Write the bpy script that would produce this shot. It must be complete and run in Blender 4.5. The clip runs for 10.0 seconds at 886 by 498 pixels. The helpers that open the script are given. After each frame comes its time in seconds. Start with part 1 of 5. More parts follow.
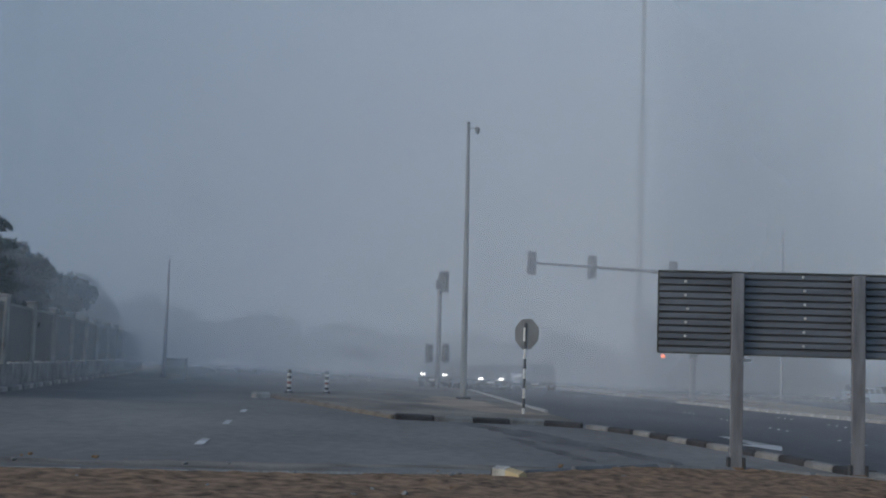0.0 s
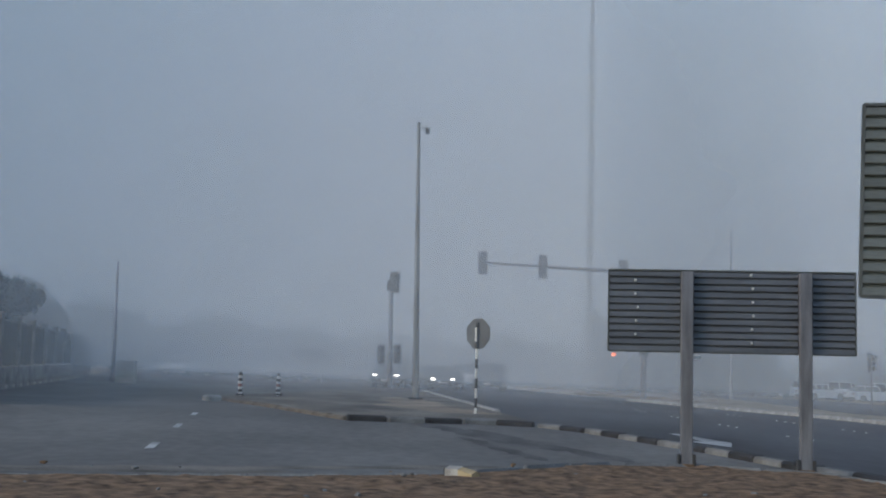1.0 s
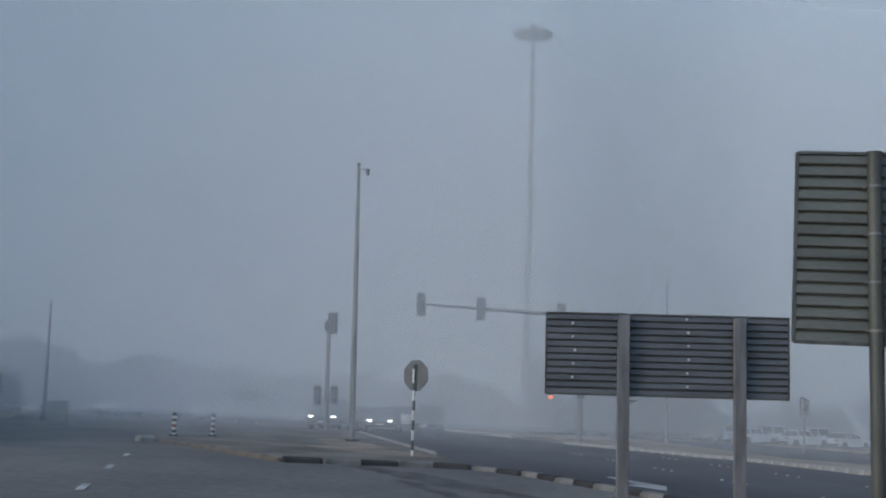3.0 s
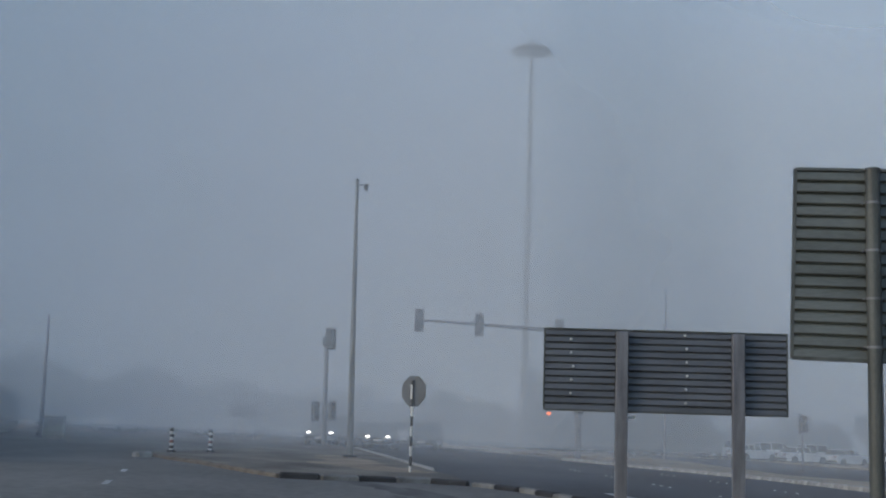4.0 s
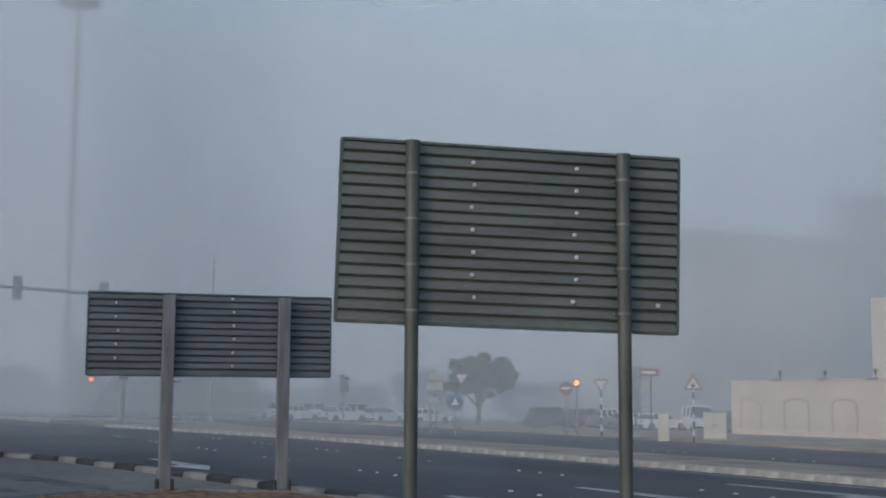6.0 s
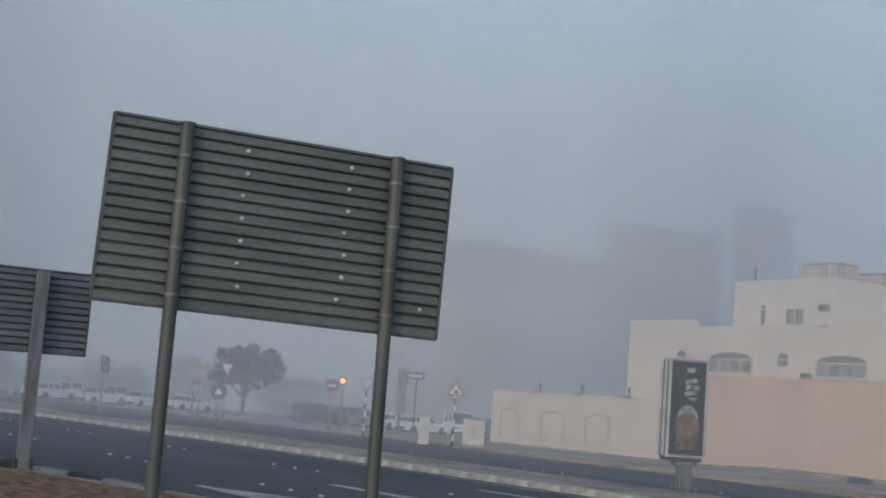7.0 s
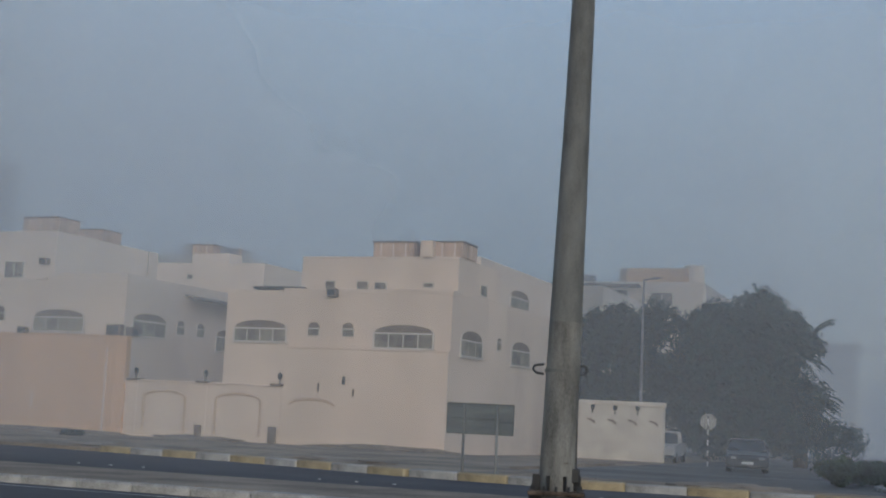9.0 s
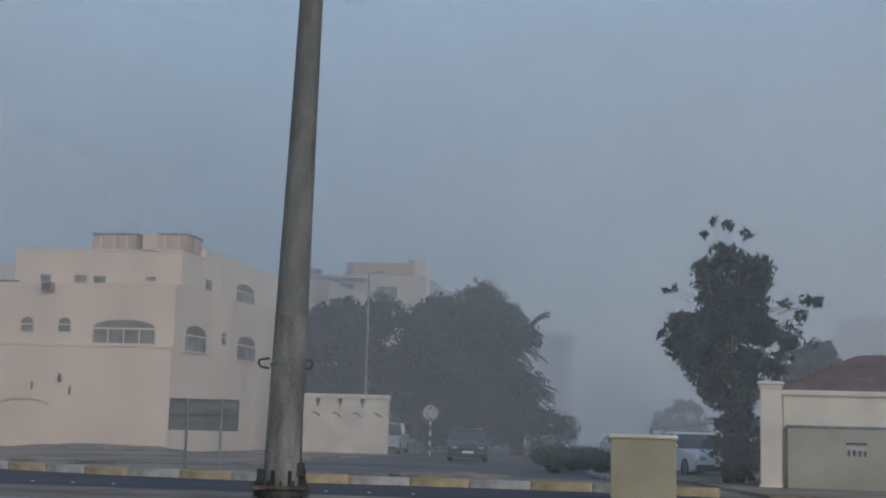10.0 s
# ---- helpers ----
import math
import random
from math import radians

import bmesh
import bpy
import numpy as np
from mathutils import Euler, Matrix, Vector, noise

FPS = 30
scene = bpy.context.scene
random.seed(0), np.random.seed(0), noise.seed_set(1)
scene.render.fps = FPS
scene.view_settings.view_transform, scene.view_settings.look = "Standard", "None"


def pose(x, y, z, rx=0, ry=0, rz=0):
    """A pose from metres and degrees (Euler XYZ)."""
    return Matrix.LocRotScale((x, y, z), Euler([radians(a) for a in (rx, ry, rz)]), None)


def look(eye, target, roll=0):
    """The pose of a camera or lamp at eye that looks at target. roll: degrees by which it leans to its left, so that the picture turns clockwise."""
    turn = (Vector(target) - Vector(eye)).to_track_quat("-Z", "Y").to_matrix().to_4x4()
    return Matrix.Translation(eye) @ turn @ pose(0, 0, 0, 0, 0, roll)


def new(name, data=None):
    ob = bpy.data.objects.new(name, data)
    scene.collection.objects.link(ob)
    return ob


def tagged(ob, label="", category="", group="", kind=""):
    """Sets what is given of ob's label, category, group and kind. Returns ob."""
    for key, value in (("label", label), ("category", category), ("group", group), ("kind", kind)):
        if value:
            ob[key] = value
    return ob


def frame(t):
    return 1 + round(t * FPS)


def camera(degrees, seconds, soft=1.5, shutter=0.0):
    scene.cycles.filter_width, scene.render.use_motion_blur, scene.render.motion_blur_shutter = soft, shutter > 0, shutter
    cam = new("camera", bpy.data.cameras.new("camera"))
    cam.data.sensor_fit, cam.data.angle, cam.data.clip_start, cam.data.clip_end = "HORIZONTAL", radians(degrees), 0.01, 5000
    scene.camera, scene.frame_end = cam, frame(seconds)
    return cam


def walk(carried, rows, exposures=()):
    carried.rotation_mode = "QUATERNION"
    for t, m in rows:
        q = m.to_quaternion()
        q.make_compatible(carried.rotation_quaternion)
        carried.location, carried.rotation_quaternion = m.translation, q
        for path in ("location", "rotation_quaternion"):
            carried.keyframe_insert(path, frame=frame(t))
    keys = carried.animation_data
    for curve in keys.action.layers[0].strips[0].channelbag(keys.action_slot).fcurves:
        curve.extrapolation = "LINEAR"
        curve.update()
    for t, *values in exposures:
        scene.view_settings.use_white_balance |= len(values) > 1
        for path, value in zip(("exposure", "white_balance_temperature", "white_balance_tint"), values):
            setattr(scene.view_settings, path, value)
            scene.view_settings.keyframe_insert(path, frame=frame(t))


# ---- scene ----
# ---- camera and its path: seconds, heading clockwise from north, tilt up, roll, eye x, eye y ----
PATH = [
    (0.0, -0.048, 5.205, 1.935, 0.00, 0.00),
    (0.5, 1.289, 5.293, 1.745, 0.00, 0.00),
    (1.0, 2.155, 5.285, 1.322, 0.00, 0.00),
    (1.5, 3.596, 5.497, 1.126, 0.00, 0.00),
    (2.0, 4.565, 5.766, 1.138, 0.00, 0.00),
    (2.5, 4.816, 6.541, 1.553, 0.00, 0.00),
    (4.0, 4.925, 7.921, 1.788, 0.00, 0.00),
    (4.5, 5.439, 8.058, 1.844, 0.00, 0.00),
    (5.0, 8.068, 6.941, 1.613, 0.00, 0.00),
    (5.5, 15.087, 7.033, 0.998, 0.00, 0.00),
    (6.0, 25.146, 6.653, 0.278, 0.00, 0.00),
    (6.2, 26.591, 6.563, 0.410, 0.00, 0.00),
    (7.3, 39.940, 6.532, 4.335, 0.09, -0.08),
    (7.5, 43.351, 5.799, 3.622, 0.09, -0.08),
    (7.6, 44.72, 5.42, 3.60, 0.09, -0.08),
    (7.8, 47.62, 5.40, 3.25, 0.09, -0.08),
    (8.0, 52.191, 5.877, 2.450, 0.09, -0.08),
    (8.2, 56.42, 6.27, 2.45, 0.09, -0.08),
    (8.5, 62.287, 6.597, 2.111, 0.09, -0.08),
    (9.0, 69.236, 6.927, 2.587, 0.09, -0.08),
    (9.5, 75.155, 7.029, 2.076, 0.09, -0.08),
    (10.0, 81.563, 7.083, 1.490, 0.09, -0.08),
]
EYE_HEIGHT = 1.15
cam = camera(38.28, 10.0, soft=2.0)


def view(heading, tilt, roll, ex, ey):
    a, b = radians(heading), radians(tilt)
    eye = Vector((ex, ey, EYE_HEIGHT))
    return look(eye, eye + Vector((math.sin(a) * math.cos(b), math.cos(a) * math.cos(b), math.sin(b))), roll)


walk(cam, [(t, view(h, p, r, ex, ey)) for t, h, p, r, ex, ey in PATH],
     exposures=[(0.0, 0.18, 6380, 10), (0.5, 0.38, 6420, 10), (2.5, 0.30, 6360, 10), (4.5, 0.19, 6320, 10), (5.5, 0.24, 6420, 10), (6.2, 0.27, 6500, 10),
                (7.5, 0.28, 6600, 10), (8.0, 0.22, 6600, 10), (8.5, -0.04, 6500, 10), (9.0, -0.07, 6420, 10), (9.5, -0.08, 6350, 10), (10.0, -0.08, 6310, 10)])

# ---- sky and sun: a hazy morning, the low sun behind the camera ----
SUN_AZIMUTH, SUN_HEIGHT = 242.0, 22.0
world = bpy.data.worlds.new("hazy_sky")
scene.world = world
world.use_nodes = True
wn, wl = world.node_tree.nodes, world.node_tree.links
sky = wn.new("ShaderNodeTexSky")
sky.sky_type = "NISHITA"
sky.sun_disc = False
sky.sun_elevation = radians(SUN_HEIGHT)
sky.sun_rotation = radians(SUN_AZIMUTH)
sky.air_density, sky.dust_density, sky.ozone_density = 1.2, 0.6, 2.0
wl.new(sky.outputs[0], wn["Background"].inputs[0])
wn["Background"].inputs[1].default_value = 0.15
sun = new("sun", bpy.data.lights.new("sun", "SUN"))
sun.data.energy, sun.data.angle, sun.data.color = 0.70, radians(18), (1.0, 0.82, 0.64)
_a, _e = radians(SUN_AZIMUTH), radians(SUN_HEIGHT)
sun.matrix_world = look(Vector((math.sin(_a) * math.cos(_e), math.cos(_a) * math.cos(_e), math.sin(_e))) * 60, (0, 0, 0))


# ---- materials ----
def material(name, colour, rough=0.8, metal=0.0, vary=0.18, size=1.0, bump=0.15, dark=None, stretch=(1, 1, 1), patch=0.0, spec=0.4):
    """A surface with fine grain and broad blotches. size: metres across a blotch."""
    m = bpy.data.materials.new(name)
    m.use_nodes = True
    n, l = m.node_tree.nodes, m.node_tree.links
    p = n["Principled BSDF"]
    p.inputs["Roughness"].default_value, p.inputs["Metallic"].default_value = rough, metal
    p.inputs["Specular IOR Level"].default_value = spec
    tc = n.new("ShaderNodeTexCoord")
    mp = n.new("ShaderNodeMapping")
    mp.inputs["Scale"].default_value = stretch
    l.new(tc.outputs["Object"], mp.inputs[0])
    big, small = n.new("ShaderNodeTexNoise"), n.new("ShaderNodeTexNoise")
    for node, s, d in ((big, 1.0 / size, 5), (small, 22.0 / size, 4)):
        node.inputs["Scale"].default_value, node.inputs["Detail"].default_value = s, d
        l.new(mp.outputs[0], node.inputs[0])
    ramp = n.new("ShaderNodeValToRGB")
    low = dark or tuple(c * (1 - 2.2 * vary) for c in colour)
    high = tuple(min(1, c * (1 + 1.2 * vary)) for c in colour)
    ramp.color_ramp.elements[0].position, ramp.color_ramp.elements[1].position = 0.30 + patch, 0.68 + patch * 0.4
    ramp.color_ramp.elements[0].color, ramp.color_ramp.elements[1].color = (*[max(0.002, c) for c in low], 1), (*high, 1)
    add = n.new("ShaderNodeMath")
    add.operation = "MULTIPLY_ADD"
    l.new(small.outputs[0], add.inputs[0])
    add.inputs[1].default_value = 0.45
    sub = n.new("ShaderNodeMath")
    sub.operation = "MULTIPLY_ADD"
    l.new(big.outputs[0], sub.inputs[0])
    sub.inputs[1].default_value, sub.inputs[2].default_value = 1.0, -0.22
    l.new(sub.outputs[0], add.inputs[2])
    l.new(add.outputs[0], ramp.inputs[0])
    l.new(ramp.outputs[0], p.inputs["Base Color"])
    if bump:
        b = n.new("ShaderNodeBump")
        b.inputs["Strength"].default_value, b.inputs["Distance"].default_value = bump, 0.02
        l.new(small.outputs[0], b.inputs["Height"])
        l.new(b.outputs[0], p.inputs["Normal"])
    return m


def glow(name, colour, power):
    m = bpy.data.materials.new(name)
    m.use_nodes = True
    p = m.node_tree.nodes["Principled BSDF"]
    p.inputs["Base Color"].default_value = (*colour, 1)
    p.inputs["Emission Color"].default_value = (*colour, 1)
    p.inputs["Emission Strength"].default_value = power
    return m


def foliage(name, colour):
    m = material(name, colour, 0.95, vary=0.3, size=0.7, bump=0, spec=0.0)
    n, l = m.node_tree.nodes, m.node_tree.links
    p = n["Principled BSDF"]
    geo = n.new("ShaderNodeNewGeometry")
    hsv = n.new("ShaderNodeHueSaturation")
    mul = n.new("ShaderNodeMath")
    mul.operation = "MULTIPLY_ADD"
    mul.inputs[1].default_value, mul.inputs[2].default_value = 0.3, 0.8
    l.new(geo.outputs["Random Per Island"], mul.inputs[0])
    l.new(mul.outputs[0], hsv.inputs["Value"])
    l.new(p.inputs["Base Color"].links[0].from_socket, hsv.inputs["Color"])
    l.new(hsv.outputs[0], p.inputs["Base Color"])
    return m


def haze(name, west, east, floor, south):
    """One veil of drifting dust and mist: mostly clear, the rest scatters the sky's light; thicker to the north-west, none at the ground."""
    m = bpy.data.materials.new(name)
    m.use_nodes = True
    n, l = m.node_tree.nodes, m.node_tree.links
    n.remove(n["Principled BSDF"])
    out = n["Material Output"]

    def math_node(op, a, b=None, clamp=False):
        k = n.new("ShaderNodeMath")
        k.operation, k.use_clamp = op, clamp
        for i, v in enumerate((a, b)):
            if v is None:
                continue
            if isinstance(v, (int, float)):
                k.inputs[i].default_value = v
            else:
                l.new(v, k.inputs[i])
        return k.outputs[0]

    geo = n.new("ShaderNodeNewGeometry")
    xyz = n.new("ShaderNodeSeparateXYZ")
    l.new(geo.outputs["Position"], xyz.inputs[0])
    x, y, z = xyz.outputs
    r = math_node("SQRT", math_node("ADD", math_node("MULTIPLY", x, x), math_node("MULTIPLY", y, y)))
    side = n.new("ShaderNodeMapRange")
    side.interpolation_type = "SMOOTHSTEP"
    side.inputs[1].default_value, side.inputs[2].default_value = 0.80, 1.03
    side.inputs[3].default_value, side.inputs[4].default_value = 0.0, 1.0
    l.new(math_node("DIVIDE", math_node("SUBTRACT", y, math_node("MULTIPLY", x, 0.25)), r), side.inputs[0])
    ground_z = math_node("ADD", math_node("MULTIPLY", x, SLOPE_X), math_node("MULTIPLY", y, SLOPE_Y))
    low = math_node("DIVIDE", math_node("SUBTRACT", z, ground_z), 0.8, True)
    lift = n.new("ShaderNodeMapRange")
    lift.interpolation_type = "SMOOTHSTEP"
    lift.inputs[1].default_value, lift.inputs[2].default_value = 3.5, 12.0
    lift.inputs[3].default_value, lift.inputs[4].default_value = floor, 1.3
    l.new(z, lift.inputs[0])
    high = n.new("ShaderNodeMapRange")
    high.interpolation_type = "SMOOTHSTEP"
    high.inputs[1].default_value, high.inputs[2].default_value = 6.0, 74.0
    high.inputs[3].default_value, high.inputs[4].default_value = 1.0, 0.0
    l.new(z, high.inputs[0])
    noise_tex = n.new("ShaderNodeTexNoise")
    noise_tex.inputs["Scale"].default_value, noise_tex.inputs["Detail"].default_value = 0.05, 3
    l.new(geo.outputs["Position"], noise_tex.inputs[0])
    wisps = math_node("ADD", math_node("MULTIPLY", noise_tex.outputs[0], 0.9), 0.55)
    thin = n.new("ShaderNodeMapRange")
    thin.interpolation_type = "SMOOTHSTEP"
    thin.inputs[1].default_value, thin.inputs[2].default_value = 0.25, 0.80
    thin.inputs[3].default_value, thin.inputs[4].default_value = south, 1.0
    l.new(math_node("DIVIDE", y, r), thin.inputs[0])
    there = math_node("MULTIPLY", side.outputs[0], west)
    here = math_node("MULTIPLY", math_node("MULTIPLY", math_node("SUBTRACT", 1.0, side.outputs[0]), east), math_node("MULTIPLY", lift.outputs[0], thin.outputs[0]))
    od = math_node("MULTIPLY", math_node("MULTIPLY", math_node("ADD", there, here), low), math_node("MULTIPLY", high.outputs[0], wisps))
    clear = math_node("EXPONENT", math_node("MULTIPLY", od, -1.0))
    dif, tra, mix, clr, both = (n.new("ShaderNodeBsdfDiffuse"), n.new("ShaderNodeBsdfTranslucent"), n.new("ShaderNodeMixShader"),
                                n.new("ShaderNodeBsdfTransparent"), n.new("ShaderNodeMixShader"))
    dif.inputs[0].default_value = tra.inputs[0].default_value = (*HAZE_COLOUR, 1)
    mix.inputs[0].default_value = 0.5
    l.new(dif.outputs[0], mix.inputs[1]), l.new(tra.outputs[0], mix.inputs[2])
    l.new(clear, both.inputs[0])
    back = math_node("MULTIPLY", r, -1.25)
    for shader, lean in ((dif, 0.6), (tra, -0.6)):          # mist takes most of its light from above
        facing = n.new("ShaderNodeCombineXYZ")
        l.new(math_node("DIVIDE", x, back), facing.inputs[0]), l.new(math_node("DIVIDE", y, back), facing.inputs[1])
        facing.inputs[2].default_value = lean
        l.new(facing.outputs[0], shader.inputs["Normal"])
    l.new(mix.outputs[0], both.inputs[1]), l.new(clr.outputs[0], both.inputs[2])
    l.new(both.outputs[0], out.inputs[0])
    m.surface_render_method, m.diffuse_color = "BLENDED", (0.8, 0.8, 0.8, 0.12)
    return m


SLOPE_X, SLOPE_Y = -0.021, -0.002      # the ground falls gently to the east
HAZE_COLOUR = (0.90, 0.93, 0.95)


def gz(x, y):
    return SLOPE_X * x + SLOPE_Y * y


def polar(heading, dist):
    a = radians(heading)
    return dist * math.sin(a), dist * math.cos(a)


M = dict(
    sand=material("sand", (0.30, 0.24, 0.18), 0.95, vary=0.2, size=3.0, bump=0.4),
    dirt=material("dirt", (0.255, 0.162, 0.098), 0.97, vary=0.34, size=0.16, bump=1.0),
    asphalt_old=material("asphalt_old", (0.165, 0.158, 0.146), 0.9, vary=0.16, size=4.0, bump=0.3, stretch=(1, 0.45, 1)),
    tyre_mark=material("tyre_mark", (0.105, 0.10, 0.095), 0.85, vary=0.3, size=0.8, bump=0.2, stretch=(1, 0.4, 1)),
    asphalt_dusty=material("dusty_asphalt", (0.185, 0.165, 0.14), 0.95, vary=0.25, size=0.9, bump=0.3),
    asphalt=material("asphalt", (0.074, 0.076, 0.083), 0.85, vary=0.16, size=5.0, bump=0.3, stretch=(1, 0.3, 1)),
    paint=material("road_paint", (0.44, 0.44, 0.43), 0.7, vary=0.22, size=0.5, bump=0.1),
    kerb_white=material("kerb_white", (0.40, 0.39, 0.365), 0.85, vary=0.22, size=0.5, bump=0.2),
    kerb_grey=material("kerb_grey", (0.195, 0.195, 0.19), 0.88, vary=0.22, size=0.5, bump=0.2),
    kerb_pale=material("kerb_pale", (0.29, 0.28, 0.26), 0.9, vary=0.22, size=0.5, bump=0.2),
    kerb_black=material("kerb_black", (0.035, 0.036, 0.04), 0.8, vary=0.25, size=0.5, bump=0.2),
    kerb_yellow=material("kerb_yellow", (0.40, 0.32, 0.19), 0.85, vary=0.2, size=0.5, bump=0.2),
    paving=material("paving", (0.28, 0.235, 0.19), 0.9, vary=0.2, size=1.5, bump=0.3),
    island=material("island_paving", (0.17, 0.15, 0.125), 0.93, vary=0.25, size=2.0, bump=0.3, stretch=(1, 0.5, 1)),
    plate_back=material("sign_plate_back", (0.09, 0.098, 0.108), 0.55, 0.2, vary=0.12, size=0.4, bump=0.03),
    concrete=material("concrete", (0.36, 0.35, 0.32), 0.9, vary=0.15, size=1.0, bump=0.25),
    sign_back=material("sign_back", (0.122, 0.134, 0.128), 0.5, 0.15, vary=0.16, size=0.6, bump=0.05, stretch=(0.4, 1, 3)),
    sign_blue=material("blue_grey_sign_back", (0.112, 0.122, 0.14), 0.5, 0.15, vary=0.16, size=0.6, bump=0.05, stretch=(0.4, 1, 3)),
    galv=material("galvanised_steel", (0.168, 0.172, 0.19), 0.5, 0.25, vary=0.2, size=0.3, bump=0.06, stretch=(3, 3, 0.5)),
    galv_green=material("green_grey_steel", (0.088, 0.095, 0.092), 0.5, 0.2, vary=0.2, size=0.4, bump=0.06, stretch=(3, 3, 0.5)),
    bolt=material("bolt", (0.55, 0.55, 0.55), 0.4, 0.5, vary=0.1, size=0.1, bump=0),
    mast_old=material("weathered_mast", (0.165, 0.168, 0.16), 0.8, 0.0, vary=0.15, size=0.45, bump=0.12, stretch=(1.6, 1.6, 0.5)),
    mast_pale=material("pale_mast", (0.195, 0.193, 0.18), 0.85, 0.0, vary=0.26, size=0.5, bump=0.2, stretch=(1.6, 1.6, 0.4)),
    rusty=material("rusty_plate", (0.10, 0.075, 0.058), 0.9, 0.0, vary=0.35, size=0.15, bump=0.4),
    mast=material("mast_steel", (0.20, 0.205, 0.20), 0.55, 0.3, vary=0.2, size=0.8, bump=0.1, stretch=(2.5, 2.5, 0.35)),
    dark=material("dark_metal", (0.05, 0.052, 0.055), 0.6, 0.2, vary=0.2, size=0.3, bump=0.05),
    white=material("white_paint", (0.62, 0.62, 0.60), 0.6, vary=0.1, size=0.4, bump=0.04),
    black=material("black_paint", (0.03, 0.03, 0.032), 0.6, vary=0.15, size=0.4, bump=0.04),
    red=material("red_paint", (0.23, 0.08, 0.072), 0.55, vary=0.12, size=0.4, bump=0.03),
    blue=material("blue_paint", (0.06, 0.115, 0.21), 0.55, vary=0.12, size=0.4, bump=0.03),
    cream=material("cream_render", (0.77, 0.62, 0.495), 0.92, vary=0.05, size=2.5, bump=0.15, stretch=(1, 1, 0.4)),
    cream_b=material("pale_render", (0.81, 0.67, 0.55), 0.92, vary=0.05, size=2.5, bump=0.15, stretch=(1, 1, 0.4)),
    # darker render carries the shadow line of the recessed blind arches in its colour
    arch_line=material("arch_shadow_render", (0.62, 0.475, 0.35), 0.92, vary=0.08, size=1.2, bump=0.1),
    peach=material("peach_render", (0.74, 0.475, 0.30), 0.93, vary=0.05, size=2.2, bump=0.15, stretch=(1, 1, 0.4)),
    tank=material("tank_paint", (0.60, 0.43, 0.33), 0.85, vary=0.14, size=0.6, bump=0.1, stretch=(1, 1, 0.3)),
    trim=material("pale_trim", (0.66, 0.60, 0.52), 0.8, vary=0.08, size=1.0, bump=0.08),
    car_glass=material("car_glass", (0.03, 0.033, 0.036), 0.12, vary=0.2, size=0.8, bump=0, spec=0.6),
    glass=material("window_glass", (0.25, 0.215, 0.17), 0.45, 0.0, vary=0.3, size=0.9, bump=0, spec=0.35),
    shade=material("brown_shade", (0.22, 0.17, 0.13), 0.8, vary=0.12, size=0.6, bump=0.1),
    tower=material("tower_render", (0.66, 0.64, 0.60), 0.9, vary=0.06, size=6.0, bump=0.1),
    tower_dark=material("tower_crown", (0.022, 0.026, 0.03), 0.7, vary=0.1, size=3.0, bump=0.1),
    tower_dim=material("dim_tower_render", (0.16, 0.165, 0.17), 0.9, vary=0.06, size=6.0, bump=0.1),
    roof_red=material("roof_tiles", (0.155, 0.072, 0.058), 0.85, vary=0.2, size=0.7, bump=0.2),
    gate=material("grey_gate", (0.33, 0.31, 0.255), 0.7, vary=0.08, size=1.0, bump=0.05),
    box=material("drab_cabinet", (0.33, 0.305, 0.225), 0.75, vary=0.07, size=0.8, bump=0.05),
    bark=material("bark", (0.10, 0.075, 0.055), 0.95, vary=0.3, size=0.3, bump=0.6, stretch=(2, 2, 0.4)),
    leaf=foliage("dark_leaves", (0.026, 0.046, 0.040)),
    leaf_light=foliage("dusty_leaves", (0.060, 0.090, 0.055)),
    rubber=material("rubber", (0.025, 0.025, 0.026), 0.9, vary=0.2, size=0.2, bump=0.1),
    car_white=material("white_car_paint", (0.80, 0.80, 0.80), 0.3, vary=0.06, size=1.0, bump=0),
    car_dark=material("dark_car_paint", (0.03, 0.032, 0.036), 0.3, vary=0.15, size=1.0, bump=0),
    car_grey=material("grey_car_paint", (0.16, 0.17, 0.18), 0.35, 0.3, vary=0.1, size=1.0, bump=0),
    silver=material("silver_frame", (0.46, 0.46, 0.46), 0.45, 0.3, vary=0.12, size=0.3, bump=0.03),
    screen=material("poster_black", (0.018, 0.018, 0.02), 0.3, vary=0.2, size=0.4, bump=0),
    poster_brown=material("poster_brown", (0.16, 0.11, 0.075), 0.5, vary=0.45, size=0.25, bump=0),
    poster_grey=material("poster_grey", (0.32, 0.32, 0.33), 0.5, vary=0.3, size=0.2, bump=0),
    headlight=glow("lit_headlamp", (1.0, 0.97, 0.9), 5.0),
    amber=glow("lit_amber_lamp", (1.0, 0.26, 0.06), 2.6),
    ember=glow("dim_red_lamp", (1.0, 0.20, 0.05), 1.1),
    lens=material("lamp_lens", (0.35, 0.36, 0.37), 0.2, vary=0.1, size=0.2, bump=0),
)


# ---- builders ----
def thing(name, x, y, label, category, group="", z=None, turn=0.0, kind=""):
    ob = new(name)
    ob.empty_display_size = 0.3
    ob.matrix_basis = pose(x, y, gz(x, y) if z is None else z, 0, 0, turn)
    return tagged(ob, label, category, group, kind)


def part(name, bm, mat, parent=None, label="", smooth=False):
    me = bpy.data.meshes.new(name)
    bmesh.ops.recalc_face_normals(bm, faces=bm.faces)
    bm.to_mesh(me)
    bm.free()
    me.materials.append(mat)
    if smooth:
        sharp = set()
        for p in me.polygons:
            p.use_smooth = len(p.vertices) == 4
            if len(p.vertices) > 4:
                for k in p.edge_keys:
                    sharp.add(k)
        for e in me.edges:
            if e.key in sharp:
                e.use_edge_sharp = True
    ob = new(name, me)
    ob.parent = parent
    return tagged(ob, label)


